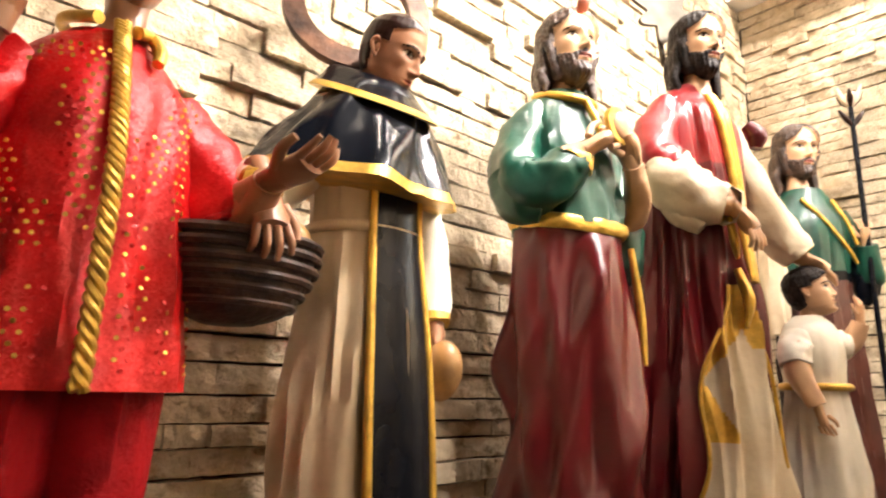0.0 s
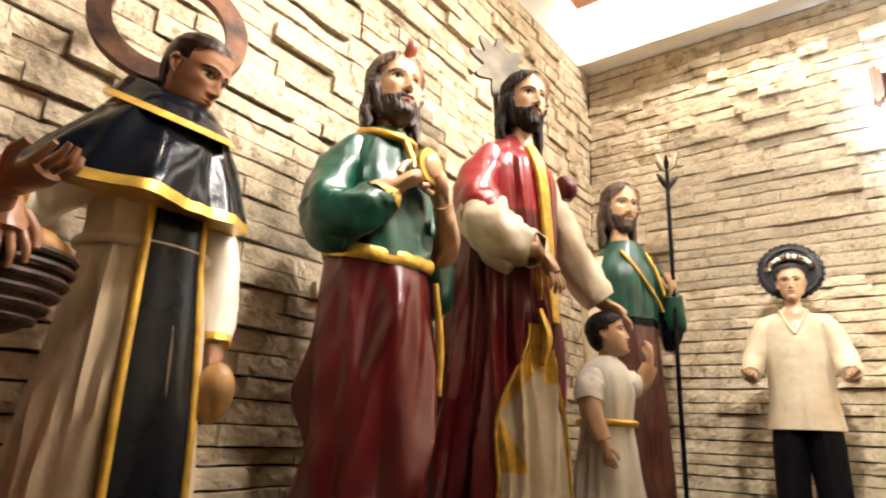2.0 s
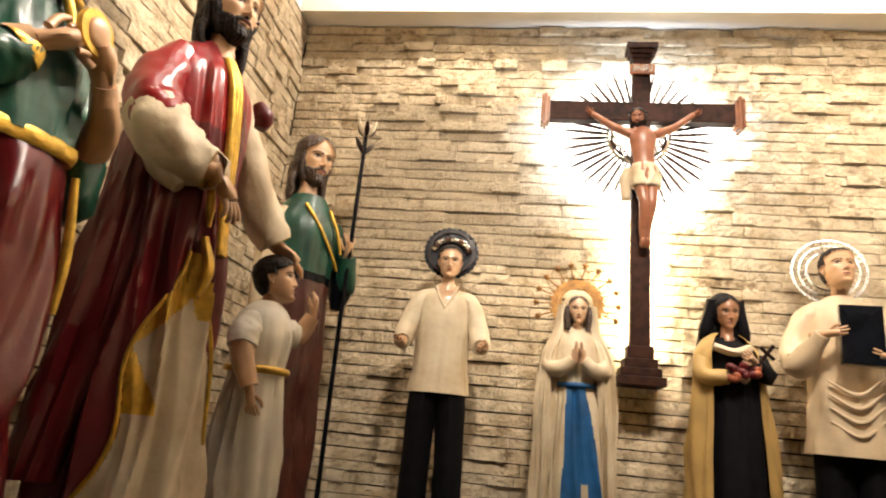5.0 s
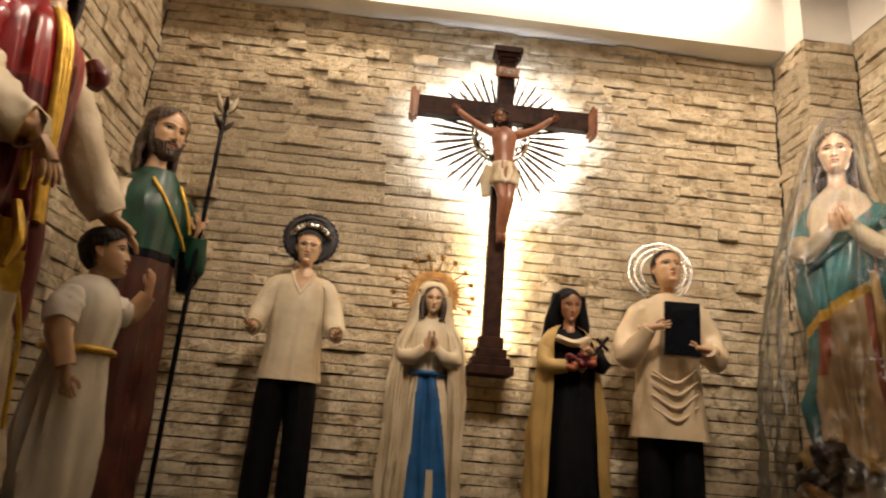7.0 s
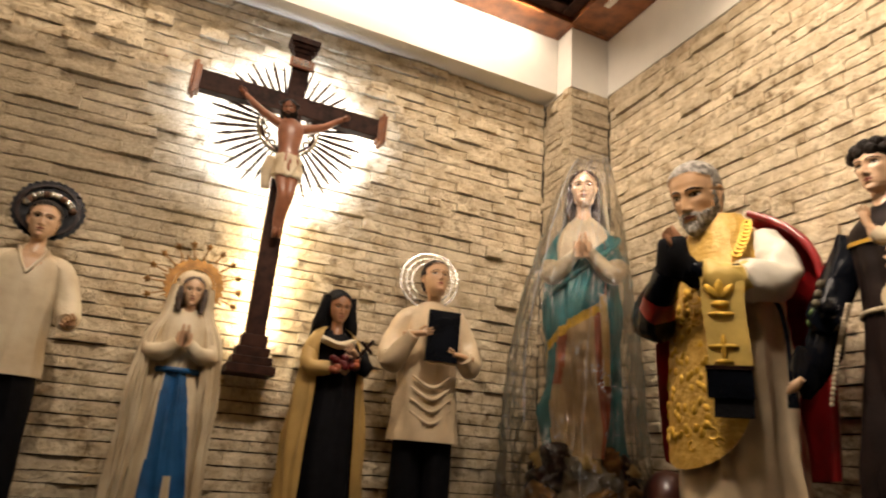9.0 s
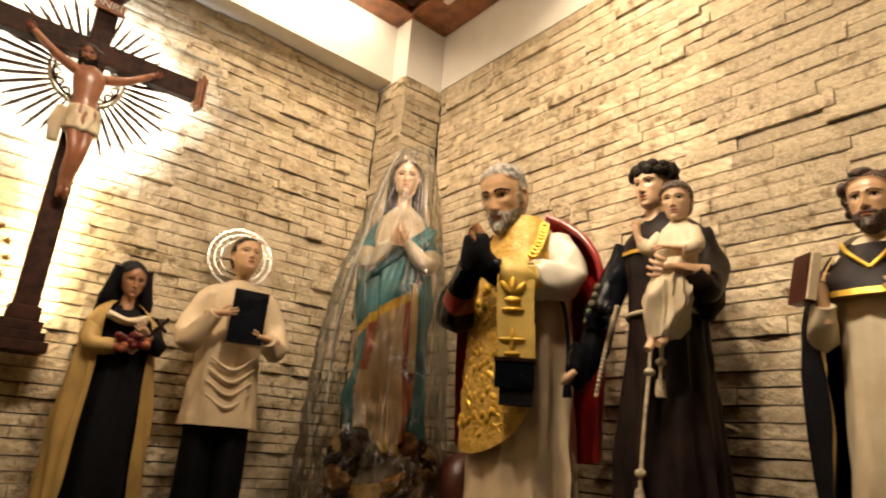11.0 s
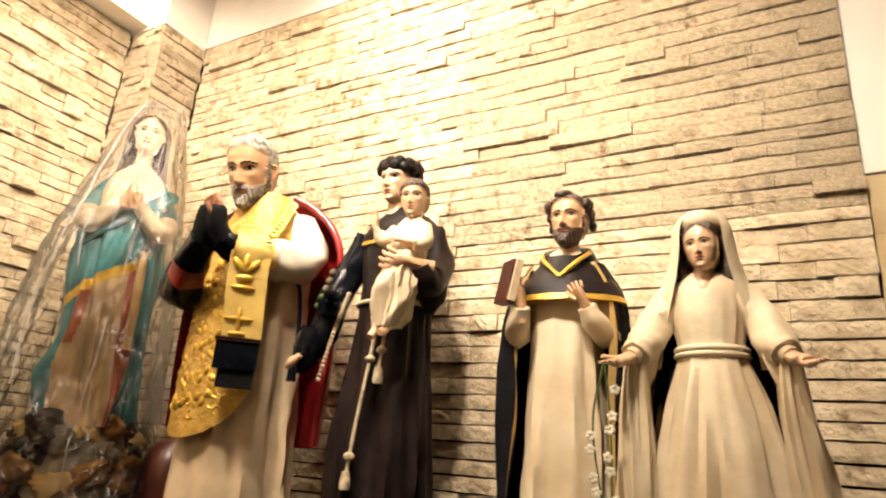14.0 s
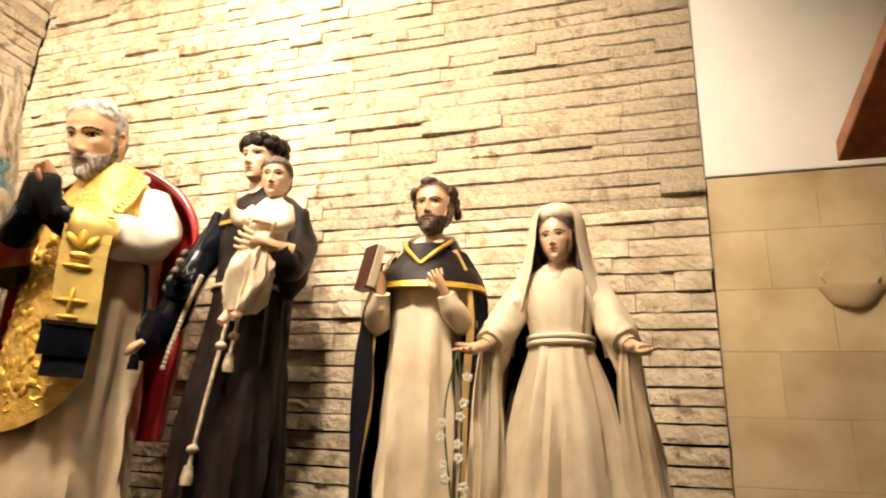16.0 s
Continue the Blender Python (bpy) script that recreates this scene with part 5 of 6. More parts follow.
f.loft([(2.30, 0.15, 0.11, 0, 0.04, 0.04), (2.52, 0.125, 0.105, 0, 0.04, 0.02), (2.66, 0.11, 0.10, 0, 0.03, 0), (2.745, 0.05, 0.05, 0, 0.03, 0)], IVORY, 44, folds=SOFT, arc=(-28, 208))
f.done("queen_statue", 2.02, 2.76, B0, -38, "lady statue in teal mantle on clouds under plastic wrap")

f = Figure()
n, rows = 120, smooth_path([(0.86, 0.36, 0.30, -0.03), (1.10, 0.36, 0.29, -0.04), (1.42, 0.33, 0.26, -0.05), (1.95, 0.29, 0.235, -0.03), (2.3, 0.225, 0.19, 0.0), (2.6, 0.15, 0.16, 0.02), (2.76, 0.10, 0.11, 0.04), (2.83, 0.07, 0.03, 0.05)], 130)
out = []
for z, rx, ry, cx in rows:
    ring = []
    for i in range(n):
        a = 2 * math.pi * i / n
        k = 1 + 0.10 * noise.noise((3 * math.cos(a), 3 * math.sin(a), z * 1.6)) + 0.08 * abs(noise.noise((8 * math.cos(a), 8 * math.sin(a), z * 5 + 3))) + 0.05 * abs(noise.noise((19 * math.cos(a), 19 * math.sin(a), z * 16)))
        ring.append((cx + rx * k * math.cos(a), -0.01 + ry * k * math.sin(a), z))
    out.append(ring)
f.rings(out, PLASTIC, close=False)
# pale cords draw both the folded edges and the bright streaks along them
for top, low, i0, i1 in ((34, 128, 78, 66), (10, 100, 92, 99), (60, 125, 88, 92), (52, 70, 84, 80), (74, 92, 80, 84)):
    w = 0.004 if i0 == 78 else 0.0018
    f.tube([(*out[k][int(i0 + (i1 - i0) * (k - top) / (low - top))], w) for k in range(top, low, 6)], PLASTIC_FOLD_STREAK, 6, 30, flat=0.5)
f.done("plastic_wrap", 2.02, 2.76, 0.86, -38, "crumpled clear plastic wrap draped over a statue", "plastic wrap", "")

# rounded urn beside her base
f = Figure()
f.loft([(B0, 0.07, 0.07), (B0 + 0.03, 0.075, 0.075), (B0 + 0.06, 0.06, 0.06), (B0 + 0.16, 0.10, 0.10), (B0 + 0.28, 0.118, 0.118), (B0 + 0.38, 0.108, 0.108), (B0 + 0.45, 0.07, 0.07), (B0 + 0.475, 0.02, 0.02)], BROWN_RED, 48, 0.01)
f.done("urn", 2.28, 2.47, B0, 0, "dark brown rounded urn standing beside a wrapped statue", "urn", "")

# bearded priest in a gold chasuble
f = Figure()
foot_plate(f, 0.24)


f.loft([(B0 + 0.04, 0.24, 0.22, 0, 0, 0.05), (1.1, 0.225, 0.205, 0, 0, 0.05), (1.5, 0.205, 0.19, 0, 0, 0.04), (1.9, 0.195, 0.165, 0, 0, 0.02), (2.05, 0.17, 0.13, 0, 0, 0), (2.14, 0.10, 0.10, 0, -0.03, 0)], CREAM, 72, folds=FOLDS)


def chasuble(d, z):
    return GOLD_ORNATE


def hem(f, rows, arc, m, n=60, cut=0.0, centre=-90):
    """A thick sheet whose lower edge is rounded: it rises away from the centre line."""
    lo = rows[0][0]
    path = smooth_path(rows, 70)
    a = np.radians(np.linspace(arc[0], arc[1], n))
    out = []
    for z, rx, ry, cx, cy in path:
        ring = []
        for t in a:
            u = abs(math.degrees(t) - centre) / (abs(arc[1] - arc[0]) / 2)
            zz = max(z, lo + cut * (1 - math.sqrt(max(0, 1 - min(1, u) ** 2))))
            ring.append((cx + rx * math.cos(t), cy + ry * math.sin(t), zz))
        out.append(ring)
    deg = np.degrees(a)
    f.rings(out, lambda i, j: m(deg[j], path[i][0]), loop=False)


hem(f, [(1.20, 0.245, 0.235, 0, -0.005), (1.5, 0.235, 0.225, 0, -0.008), (1.85, 0.215, 0.20, 0, -0.008), (2.02, 0.185, 0.155, 0, -0.005), (2.12, 0.13, 0.12, 0, -0.01), (2.16, 0.10, 0.10, 0, -0.02)], (-178, -56), chasuble, 96, cut=0.25, centre=-117)
hem(f, [(1.19, 0.30, 0.24, 0.01, 0.01), (1.6, 0.325, 0.225, 0.01, 0.01), (1.9, 0.322, 0.19, 0.01, 0.01), (2.04, 0.275, 0.15, 0.01, 0.01), (2.13, 0.18, 0.11, 0, 0.01), (2.17, 0.10, 0.10, 0, 0.0)], (-6, 186), lambda d, z: SCARLET, 60, cut=0.05, centre=90)
f.tube([(0.31, -0.015, 1.2, 0.013), (0.335, -0.015, 1.6, 0.013), (0.332, -0.012, 1.9, 0.014), (0.283, -0.01, 2.04, 0.015), (0.185, -0.005, 2.135, 0.015), (0.10, -0.02, 2.18, 0.014)], SCARLET, 10, 40)
rng = random.Random(11)
for k in range(120):
    t = radians(rng.uniform(-174, -84))
    z = rng.uniform(1.30, 1.86)
    r = 0.238 - 0.05 * (z - 1.2)
    f.blob((r * math.cos(t), r * 0.96 * math.sin(t) - 0.008, z), (0.019, 0.013, 0.023), GOLD, (rng.uniform(-40, 40), 0, rng.uniform(0, 90)), 6)
for k in range(90):
    t, z = radians(rng.uniform(-172, -70)), rng.uniform(1.27, 1.86)
    q, w, sg = rng.uniform(0, 6.28), rng.uniform(0.016, 0.032), rng.choice((-1, 1))
    pts = []
    for e in range(6):
        p = q + sg * e * 0.85
        rad = 0.243 - 0.05 * (z - 1.2)
        tt = t + w * (1 - 0.11 * e) * math.cos(p) / rad
        pts.append((rad * math.cos(tt), rad * 0.96 * math.sin(tt) - 0.008, z + w * (1 - 0.11 * e) * math.sin(p), 0.0055))
    f.tube(pts, GOLD, 6, 14)
for k in range(9):
    t = radians(-35 - 3 * k)
    z = 2.11 - 0.018 * k
    r = 0.15 + 0.008 * k
    f.disc((r * math.cos(t), r * math.sin(t) * 0.85 - 0.02, z), 0.02, 0.012, GOLD, inner=0.008, turn=(60, 0, 30), n=14)
f.loft([(1.965, 0.185, 0.165, 0, -0.01), (2.10, 0.14, 0.135, 0, -0.015), (2.165, 0.10, 0.105, 0, -0.025)], GOLD_ORNATE, 40, arc=(-150, -20))
f.tube([(0.13, -0.01, 2.06, 0.065), (0.20, -0.04, 1.96, 0.078), (0.215, -0.11, 1.87, 0.078), (0.175, -0.19, 1.852, 0.076), (0.135, -0.235, 1.847, 0.071)], WHITE, 24, 32)
f.tube([(0.13, -0.24, 1.845, 0.058), (0.09, -0.28, 1.843, 0.057), (0.035, -0.315, 1.86, 0.052), (-0.005, -0.35, 1.88, 0.046)], BLACK, 20, 26)
f.tube([(0.150, -0.215, 1.847, 0.069), (0.10, -0.268, 1.842, 0.069), (0.035, -0.315, 1.852, 0.064)], STOLE, 22, 18)
f.tube([(-0.17, -0.01, 2.03, 0.08), (-0.25, -0.12, 1.80, 0.082), (-0.20, -0.21, 1.73, 0.074), (-0.125, -0.305, 1.80, 0.060), (-0.068, -0.35, 1.88, 0.05)], lambda i, j: SCARLET if 20 < i < 25 else BLACK, 20, 34)
for s in (-1, 1):
    gx = -0.030 + 0.02 * s
    f.tube([(gx + 0.02 * s, -0.345, 1.87, 0.040), (gx, -0.37, 1.92, 0.042), (gx, -0.385, 1.975, 0.036), (gx, -0.39, 1.995, 0.025)], BLACK_MATT, 14, 16)
    f.hand((gx, -0.375, 1.935), (0, -0.15, 1), (-s, 0, 0), 0.125, SKIN_TAN, 0.1)
# stole end with raised emblem, cross and a dark alms box
for k in range(10):
    u = k / 10
    f.block((0.112 - 0.004 * math.sin(6 * u), -0.318 + 0.022 * u, 1.855 - 0.042 * k), (0.138 - 0.008 * u, 0.018, 0.0425), STOLE, (1, 0, 27))
for dx, dz, sx, sz, ty in ((0, 0.10, 0.016, 0.035, 0), (-0.025, 0.09, 0.014, 0.034, -40), (0.025, 0.09, 0.014, 0.034, 40), (0, 0.045, 0.030, 0.014, 0), (0, 0.01, 0.042, 0.010, 0), (0, -0.10, 0.05, 0.010, 0), (0, -0.10, 0.010, 0.045, 0), (0, -0.15, 0.03, 0.009, 0)):
    f.blob((0.106 + dx * 0.89, -0.332 + 0.05 * (0.1 - dz) + dx * 0.50, 1.70 + dz), (sx, 0.010, sz), GOLD, (0, ty, 27), 8)
f.block((0.115, -0.315, 1.475), (0.140, 0.055, 0.095), BLACK, (0, 0, 27))
f.block((0.116, -0.317, 1.526), (0.148, 0.062, 0.012), DARK_BROWN, (0, 0, 27))
f.block((0.119, -0.306, 1.40), (0.118, 0.045, 0.06), BLACK_MATT, (0, 0, 27))
f.tube([(0.17, -0.17, 1.80, 0.008), (0.215, -0.12, 1.78, 0.008), (0.23, -0.10, 1.65, 0.008), (0.23, -0.10, 1.50, 0.008)], BLACK, 8, 20)
f.tube([(0.23, -0.10, 1.50, 0.014), (0.23, -0.10, 1.42, 0.02)], BLACK, 8, 6)
f.head((-0.045, -0.14, 2.25), 0.285, yaw=-4, nod=22, skin=SKIN, hair=HAIR_GREY, style="crop", beard=HAIR_GREY, point=0.03, lean=0.36)
f.done("priest_statue", 2.06, 1.872, B0, 288, "grey-bearded priest statue in gold chasuble, praying")

# friar in dark brown habit carrying a child
f = Figure()
foot_plate(f, 0.19)
f.loft([(B0 + 0.04, 0.20, 0.18, 0, 0, 0.05), (1.1, 0.18, 0.16, 0, 0, 0.06), (1.5, 0.15, 0.135, 0, 0, 0.05), (1.75, 0.135, 0.12, 0, 0, 0.03), (1.93, 0.15, 0.11, 0, 0, 0.02), (2.02, 0.125, 0.095, 0, 0.01, 0), (2.08, 0.06, 0.06, 0, 0.01, 0)], HABIT, 72, folds=FOLDS, seed=4)
f.loft([(1.95, 0.165, 0.12, 0, 0.0, 0.02), (2.0, 0.15, 0.115, 0, 0.0, 0.01), (2.05, 0.10, 0.09, 0, 0, 0)], lambda d, z: GOLD if z < 1.962 else HABIT, 48, 0.006, shear=0.25)
f.arm([(0.125, 0.0, 1.97, 0.055), (0.18, -0.03, 1.84, 0.058), (0.21, -0.14, 1.75, 0.055), (0.205, -0.20, 1.79, 0.036)], HABIT, (-0.75, -0.55, 0.1), (0, 0.8, 0.4), 0.14, SKIN, curl=0.4)
f.tube([(0.18, -0.05, 1.80, 0.06), (0.18, -0.06, 1.72, 0.05), (0.175, -0.06, 1.66, 0.02)], HABIT, 14)
f.arm([(-0.14, 0.0, 1.97, 0.06), (-0.20, -0.04, 1.82, 0.062), (-0.20, -0.12, 1.70, 0.058), (-0.16, -0.18, 1.68, 0.038)], BLACK, (0.5, -0.5, 0.1), (0, 0.5, 0.8), 0.085, BLACK, curl=0.85)
f.tube([(-0.20, -0.10, 1.70, 0.05), (-0.22, -0.12, 1.58, 0.05), (-0.24, -0.13, 1.50, 0.02)], BLACK, 12)
for k in range(5):
    f.blob((-0.17 - 0.012 * k, -0.17, 1.80 - 0.03 * k), (0.014, 0.014, 0.016), BRASS_DULL if k < 3 else LEAF, (0, 30, 0), 7)
f.tube([(-0.235, -0.15, 1.60, 0.05), (-0.255, -0.16, 1.50, 0.045), (-0.265, -0.165, 1.44, 0.012)], BLACK, 16, 16, flat=0.7)
f.tube([(-0.245, -0.20, 1.50, 0.010), (-0.275, -0.205, 1.475, 0.016), (-0.30, -0.205, 1.455, 0.005)], SKIN_PALE, 9, 12)
for k in range(24):
    u = k / 23
    f.blob((-0.10 - 0.09 * u, -0.155, 1.72 - 0.30 * u + 0.02 * math.sin(3 * u)), (0.0085,) * 3, ROPE, n=5)
f.tube([(0.14 * math.cos(a), 0.125 * math.sin(a), 1.70, 0.009) for a in np.arange(16) * math.pi / 8], ROPE, 8, 60, closed=True)
f.tube([(0.03, -0.14, 1.69, 0.0065), (0.022, -0.16, 1.50, 0.0065), (0.005, -0.175, 1.30, 0.0065), (-0.01, -0.18, 1.13, 0.0065)], ROPE, 8, 30)
f.tube([(0.05, -0.138, 1.69, 0.0065), (0.065, -0.155, 1.56, 0.0065), (0.06, -0.16, 1.46, 0.0065)], ROPE, 8, 20)
for x, y, z in ((0.022, -0.16, 1.49), (0.063, -0.158, 1.52), (-0.007, -0.18, 1.18)):
    f.blob((x, y, z), (0.018, 0.018, 0.014), ROPE, n=7)
for x, y, z in ((0.06, -0.16, 1.43), (-0.012, -0.18, 1.10)):
    f.tube([(x, y, z + 0.035, 0.012), (x, y, z, 0.018), (x, y, z - 0.02, 0.016)], ROPE, 10, 8)
f.head((-0.015, -0.045, 2.185), 0.185, yaw=-2, nod=4, skin=SKIN_PALE, hair=HAIR)
for k in range(22):
    a = radians(-160 + k * 14.5) if k < 18 else radians(rng.uniform(0, 360))
    f.blob((-0.015 + 0.066 * math.cos(a), -0.03 + 0.074 * math.sin(a), 2.24 + 0.012 * math.sin(3 * k)), (0.026, 0.026, 0.022), HAIR, (20 * k, 0, 0), 7)
# the child on his arm
kx = 0.135
before = len(f.bm.verts)
f.loft([(1.64, 0.040, 0.045, kx - 0.045, -0.205, 0.09), (1.70, 0.072, 0.060, kx - 0.035, -0.205, 0.09), (1.79, 0.082, 0.068, kx - 0.018, -0.20, 0.07), (1.85, 0.066, 0.056, kx - 0.005, -0.19, 0.04), (1.93, 0.070, 0.052, kx + 0.003, -0.18, 0.03), (1.99, 0.062, 0.044, kx + 0.006, -0.175, 0.01), (2.03, 0.025, 0.025, kx + 0.005, -0.17, 0)], IVORY, 64, 0.008, folds=((5, 0.6, 14), (9, 0.4, -18)))
for s, z in ((-1, 1.60), (1, 1.615)):
    f.tube([(kx - 0.05 + 0.018 * s, -0.21, 1.68, 0.022), (kx - 0.052 + 0.018 * s, -0.225, 1.63, 0.016), (kx - 0.055 + 0.018 * s, -0.25, z, 0.012)], SKIN_PALE, 9, 12)
f.tube([(kx - 0.05, -0.18, 1.985, 0.026), (kx - 0.085, -0.20, 1.945, 0.026), (kx - 0.105, -0.215, 1.965, 0.022)], IVORY, 14, 16)
f.arm([(kx - 0.09, -0.205, 1.95, 0.014), (kx - 0.115, -0.22, 1.985, 0.011)], SKIN_PALE, (-0.15, -0.1, 1), (0, -1, 0), 0.055, SKIN_PALE)
f.tube([(kx + 0.055, -0.18, 1.985, 0.027), (kx + 0.075, -0.20, 1.925, 0.027), (kx + 0.045, -0.235, 1.905, 0.022)], IVORY, 14, 16)
f.arm([(kx + 0.05, -0.23, 1.91, 0.014), (kx + 0.02, -0.245, 1.92, 0.011)], SKIN_PALE, (-1, -0.1, 0.2), (0, 0.6, -1), 0.055, SKIN_PALE)
f.head((kx + 0.01, -0.185, 2.09), 0.142, yaw=16, nod=4, skin=SKIN_PALE, hair=HAIR_BROWN, style="child", soft=True)
f.bm.verts.ensure_lookup_table()
bmesh.ops.translate(f.bm, verts=f.bm.verts[before:], vec=(0.012, 0, -0.055))
f.done("friar_with_child_statue", 2.14, 1.265, B0, 270, "statue of a friar in dark brown habit carrying a small child")

# preacher in white habit and black cape with an open book
f = Figure()
foot_plate(f, 0.18)
f.loft([(B0 + 0.04, 0.14, 0.13, 0, -0.02, 0.05), (1.1, 0.125, 0.12, 0, -0.02, 0.05), (1.5, 0.11, 0.105, 0, -0.02, 0.03), (1.68, 0.115, 0.10, 0, -0.01, 0.01), (1.80, 0.10, 0.075, 0, 0, 0), (1.85, 0.045, 0.045, 0, 0, 0)], IVORY, 64, folds=FOLDS, seed=5)
f.loft([(B0 + 0.05, 0.225, 0.18, 0, 0.02, 0.06), (1.2, 0.21, 0.165, 0, 0.015, 0.06), (1.55, 0.198, 0.15, 0, 0.0, 0.04), (1.70, 0.178, 0.13, 0, 0.0, 0.02), (1.80, 0.12, 0.095, 0, 0, 0)], lambda d, z: OCHRE if d < -38 or d > 218 else BLACK_MATT, 90, folds=SOFT, arc=(-42, 222))
f.loft([(1.67, 0.188, 0.150, 0, -0.01, 0.015), (1.73, 0.160, 0.130, 0, -0.005, 0.015), (1.785, 0.108, 0.098, 0, 0, 0.01), (1.825, 0.075, 0.075, 0, 0, 0)], lambda d, z: GOLD if z < 1.684 else CAPE, 60, 0.007, folds=((5, 0.5, 5),), shear=0.06)
f.loft([(1.79, 0.105, 0.095, 0, -0.005), (1.835, 0.088, 0.085, 0, 0.0), (1.855, 0.075, 0.07, 0, 0.0)], lambda d, z: GOLD if z < 1.80 else BLACK, 44, 0.005, shear=0.55)
f.arm([(-0.12, 0.0, 1.70, 0.042), (-0.14, -0.05, 1.575, 0.038), (-0.125, -0.12, 1.59, 0.036), (-0.11, -0.155, 1.64, 0.028)], IVORY, (-0.1, -0.2, 0.9), (0.2, 0.8, 0), 0.095, SKIN, curl=0.75)
f.arm([(0.12, 0.0, 1.70, 0.042), (0.13, -0.05, 1.575, 0.037), (0.105, -0.12, 1.59, 0.035), (0.085, -0.15, 1.635, 0.026)], IVORY, (-0.35, -0.2, 0.7), (0, 0.8, 0), 0.085, SKIN, curl=0.85)
f.block((-0.150, -0.150, 1.715), (0.085, 0.032, 0.135), BROWN_RED, (-10, 6, -50))
f.block((-0.134, -0.166, 1.716), (0.062, 0.022, 0.128), IVORY, (-10, 6, -50))
for s in (-1, 1):
    f.tube([(0.075 * s, -0.035, 1.835, 0.007), (0.05 * s, -0.10, 1.79, 0.007), (0.0, -0.128, 1.735, 0.007)], GOLD, 8, 16)
f.head((0.01, -0.035, 1.948), 0.172, yaw=-6, nod=2, skin=SKIN, hair=HAIR_BROWN, beard=HAIR_BROWN)
for k in range(7):
    for sgn in (-1, 1):
        f.blob((0.01 + sgn * (0.062 + 0.004 * (k % 2)), -0.055 + 0.019 * k, 1.995 - 0.007 * k + 0.01 * math.sin(2.3 * k)), (0.014, 0.018, 0.020), HAIR_BROWN, (25 * k, 10, 0), 8)
f.blob((0.0, -0.075, 2.026), (0.030, 0.026, 0.016), HAIR_BROWN, (24, 0, 0), n=10)
f.done("preacher_statue", 2.13, 0.617, B0, 276, "bearded preacher statue in white habit and black cape with book")

# veiled lady in ivory with open palms
f = Figure()
foot_plate(f, 0.2)
f.loft([(B0 + 0.04, 0.215, 0.16, 0.01, 0, 0.05), (1.1, 0.178, 0.14, 0.01, 0, 0.06), (1.35, 0.132, 0.11, 0.01, 0, 0.05), (1.50, 0.086, 0.078, 0.005, 0, 0.02), (1.60, 0.100, 0.082, 0.0, 0, 0.02), (1.68, 0.095, 0.07, 0, 0, 0), (1.73, 0.04, 0.04, 0, 0, 0)], IVORY, 72, folds=FOLDS, seed=6)
for dz in (0, 0.016):
    f.tube([(0.005 + 0.088 * math.cos(a), 0.081 * math.sin(a), 1.498 + dz, 0.0085) for a in np.arange(16) * math.pi / 8], IVORY, 8, 60, closed=True)
MV = [(B0 + 0.05, 0.27, 0.14, 0.015, 0.06, 0.05), (1.1, 0.235, 0.12, 0.015, 0.05, 0.06), (1.4, 0.19, 0.105, 0.01, 0.035, 0.05), (1.58, 0.155, 0.10, 0.0, 0.02, 0.03), (1.66, 0.125, 0.095, 0.0, 0.01, 0.01)]
f.loft(MV, IVORY, 90, 0.012, folds=SOFT, arc=(-24, 204))
# black sheet inside the mantle makes the gap beside the dress dark
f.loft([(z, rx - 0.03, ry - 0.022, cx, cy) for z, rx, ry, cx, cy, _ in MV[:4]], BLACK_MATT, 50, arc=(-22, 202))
f.loft([(1.46, 0.205, 0.115, 0.0, 0.035, 0.03), (1.56, 0.172, 0.105, 0.0, 0.022, 0.025), (1.64, 0.138, 0.098, 0.0, 0.01, 0.02), (1.71, 0.108, 0.096, 0, 0.0, 0.015), (1.78, 0.090, 0.094, 0, -0.006, 0.008), (1.85, 0.080, 0.088, 0, -0.010, 0), (1.89, 0.062, 0.068, 0, -0.004, 0), (1.912, 0.034, 0.04, 0, 0.004, 0), (1.92, 0.008, 0.01, 0, 0.006, 0)], IVORY, 96, 0.008, folds=SOFT, arc=(-50, 230))
f.blob((0, -0.004, 1.870), (0.070, 0.076, 0.046), IVORY, n=18)
# black filler behind the dress, in the same gap
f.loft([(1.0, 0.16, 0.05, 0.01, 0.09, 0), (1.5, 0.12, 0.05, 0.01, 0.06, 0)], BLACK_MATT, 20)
for s in (-1, 1):
    f.tube([(0.085 * s, 0.0, 1.67, 0.045), (0.13 * s, -0.02, 1.59, 0.048), (0.160 * s, -0.07, 1.52, 0.048), (0.178 * s, -0.10, 1.49, 0.040)], IVORY, 18, 26)
    f.tube([(0.152 * s, -0.05, 1.51, 0.045), (0.168 * s, -0.06, 1.44, 0.035), (0.175 * s, -0.06, 1.38, 0.012)], IVORY, 12, 14, flat=0.5)
    f.arm([(0.165 * s, -0.085, 1.505, 0.026), (0.186 * s, -0.115, 1.482, 0.023)], IVORY, (0.45 * s, -0.75, -0.30), (0, -0.35, 1), 0.10, SKIN_PALE, curl=0.15)
for sgn in (-1, 1):
    f.loft([(B0 + 0.06, 0.060, 0.075, 0.228 * sgn + 0.01, 0.0, 0.10), (1.1, 0.055, 0.075, 0.205 * sgn + 0.01, -0.02, 0.11), (1.35, 0.042, 0.065, 0.188 * sgn, -0.045, 0.09), (1.50, 0.028, 0.04, 0.182 * sgn, -0.07, 0.04)], IVORY, 40, folds=SOFT, seed=2 + sgn)
f.head((0.0, -0.052, 1.792), 0.140, yaw=-10, nod=3, tilt=-4, skin=SKIN_PALE, hair=HAIR_BROWN, style="parted", ears=False, soft=True)
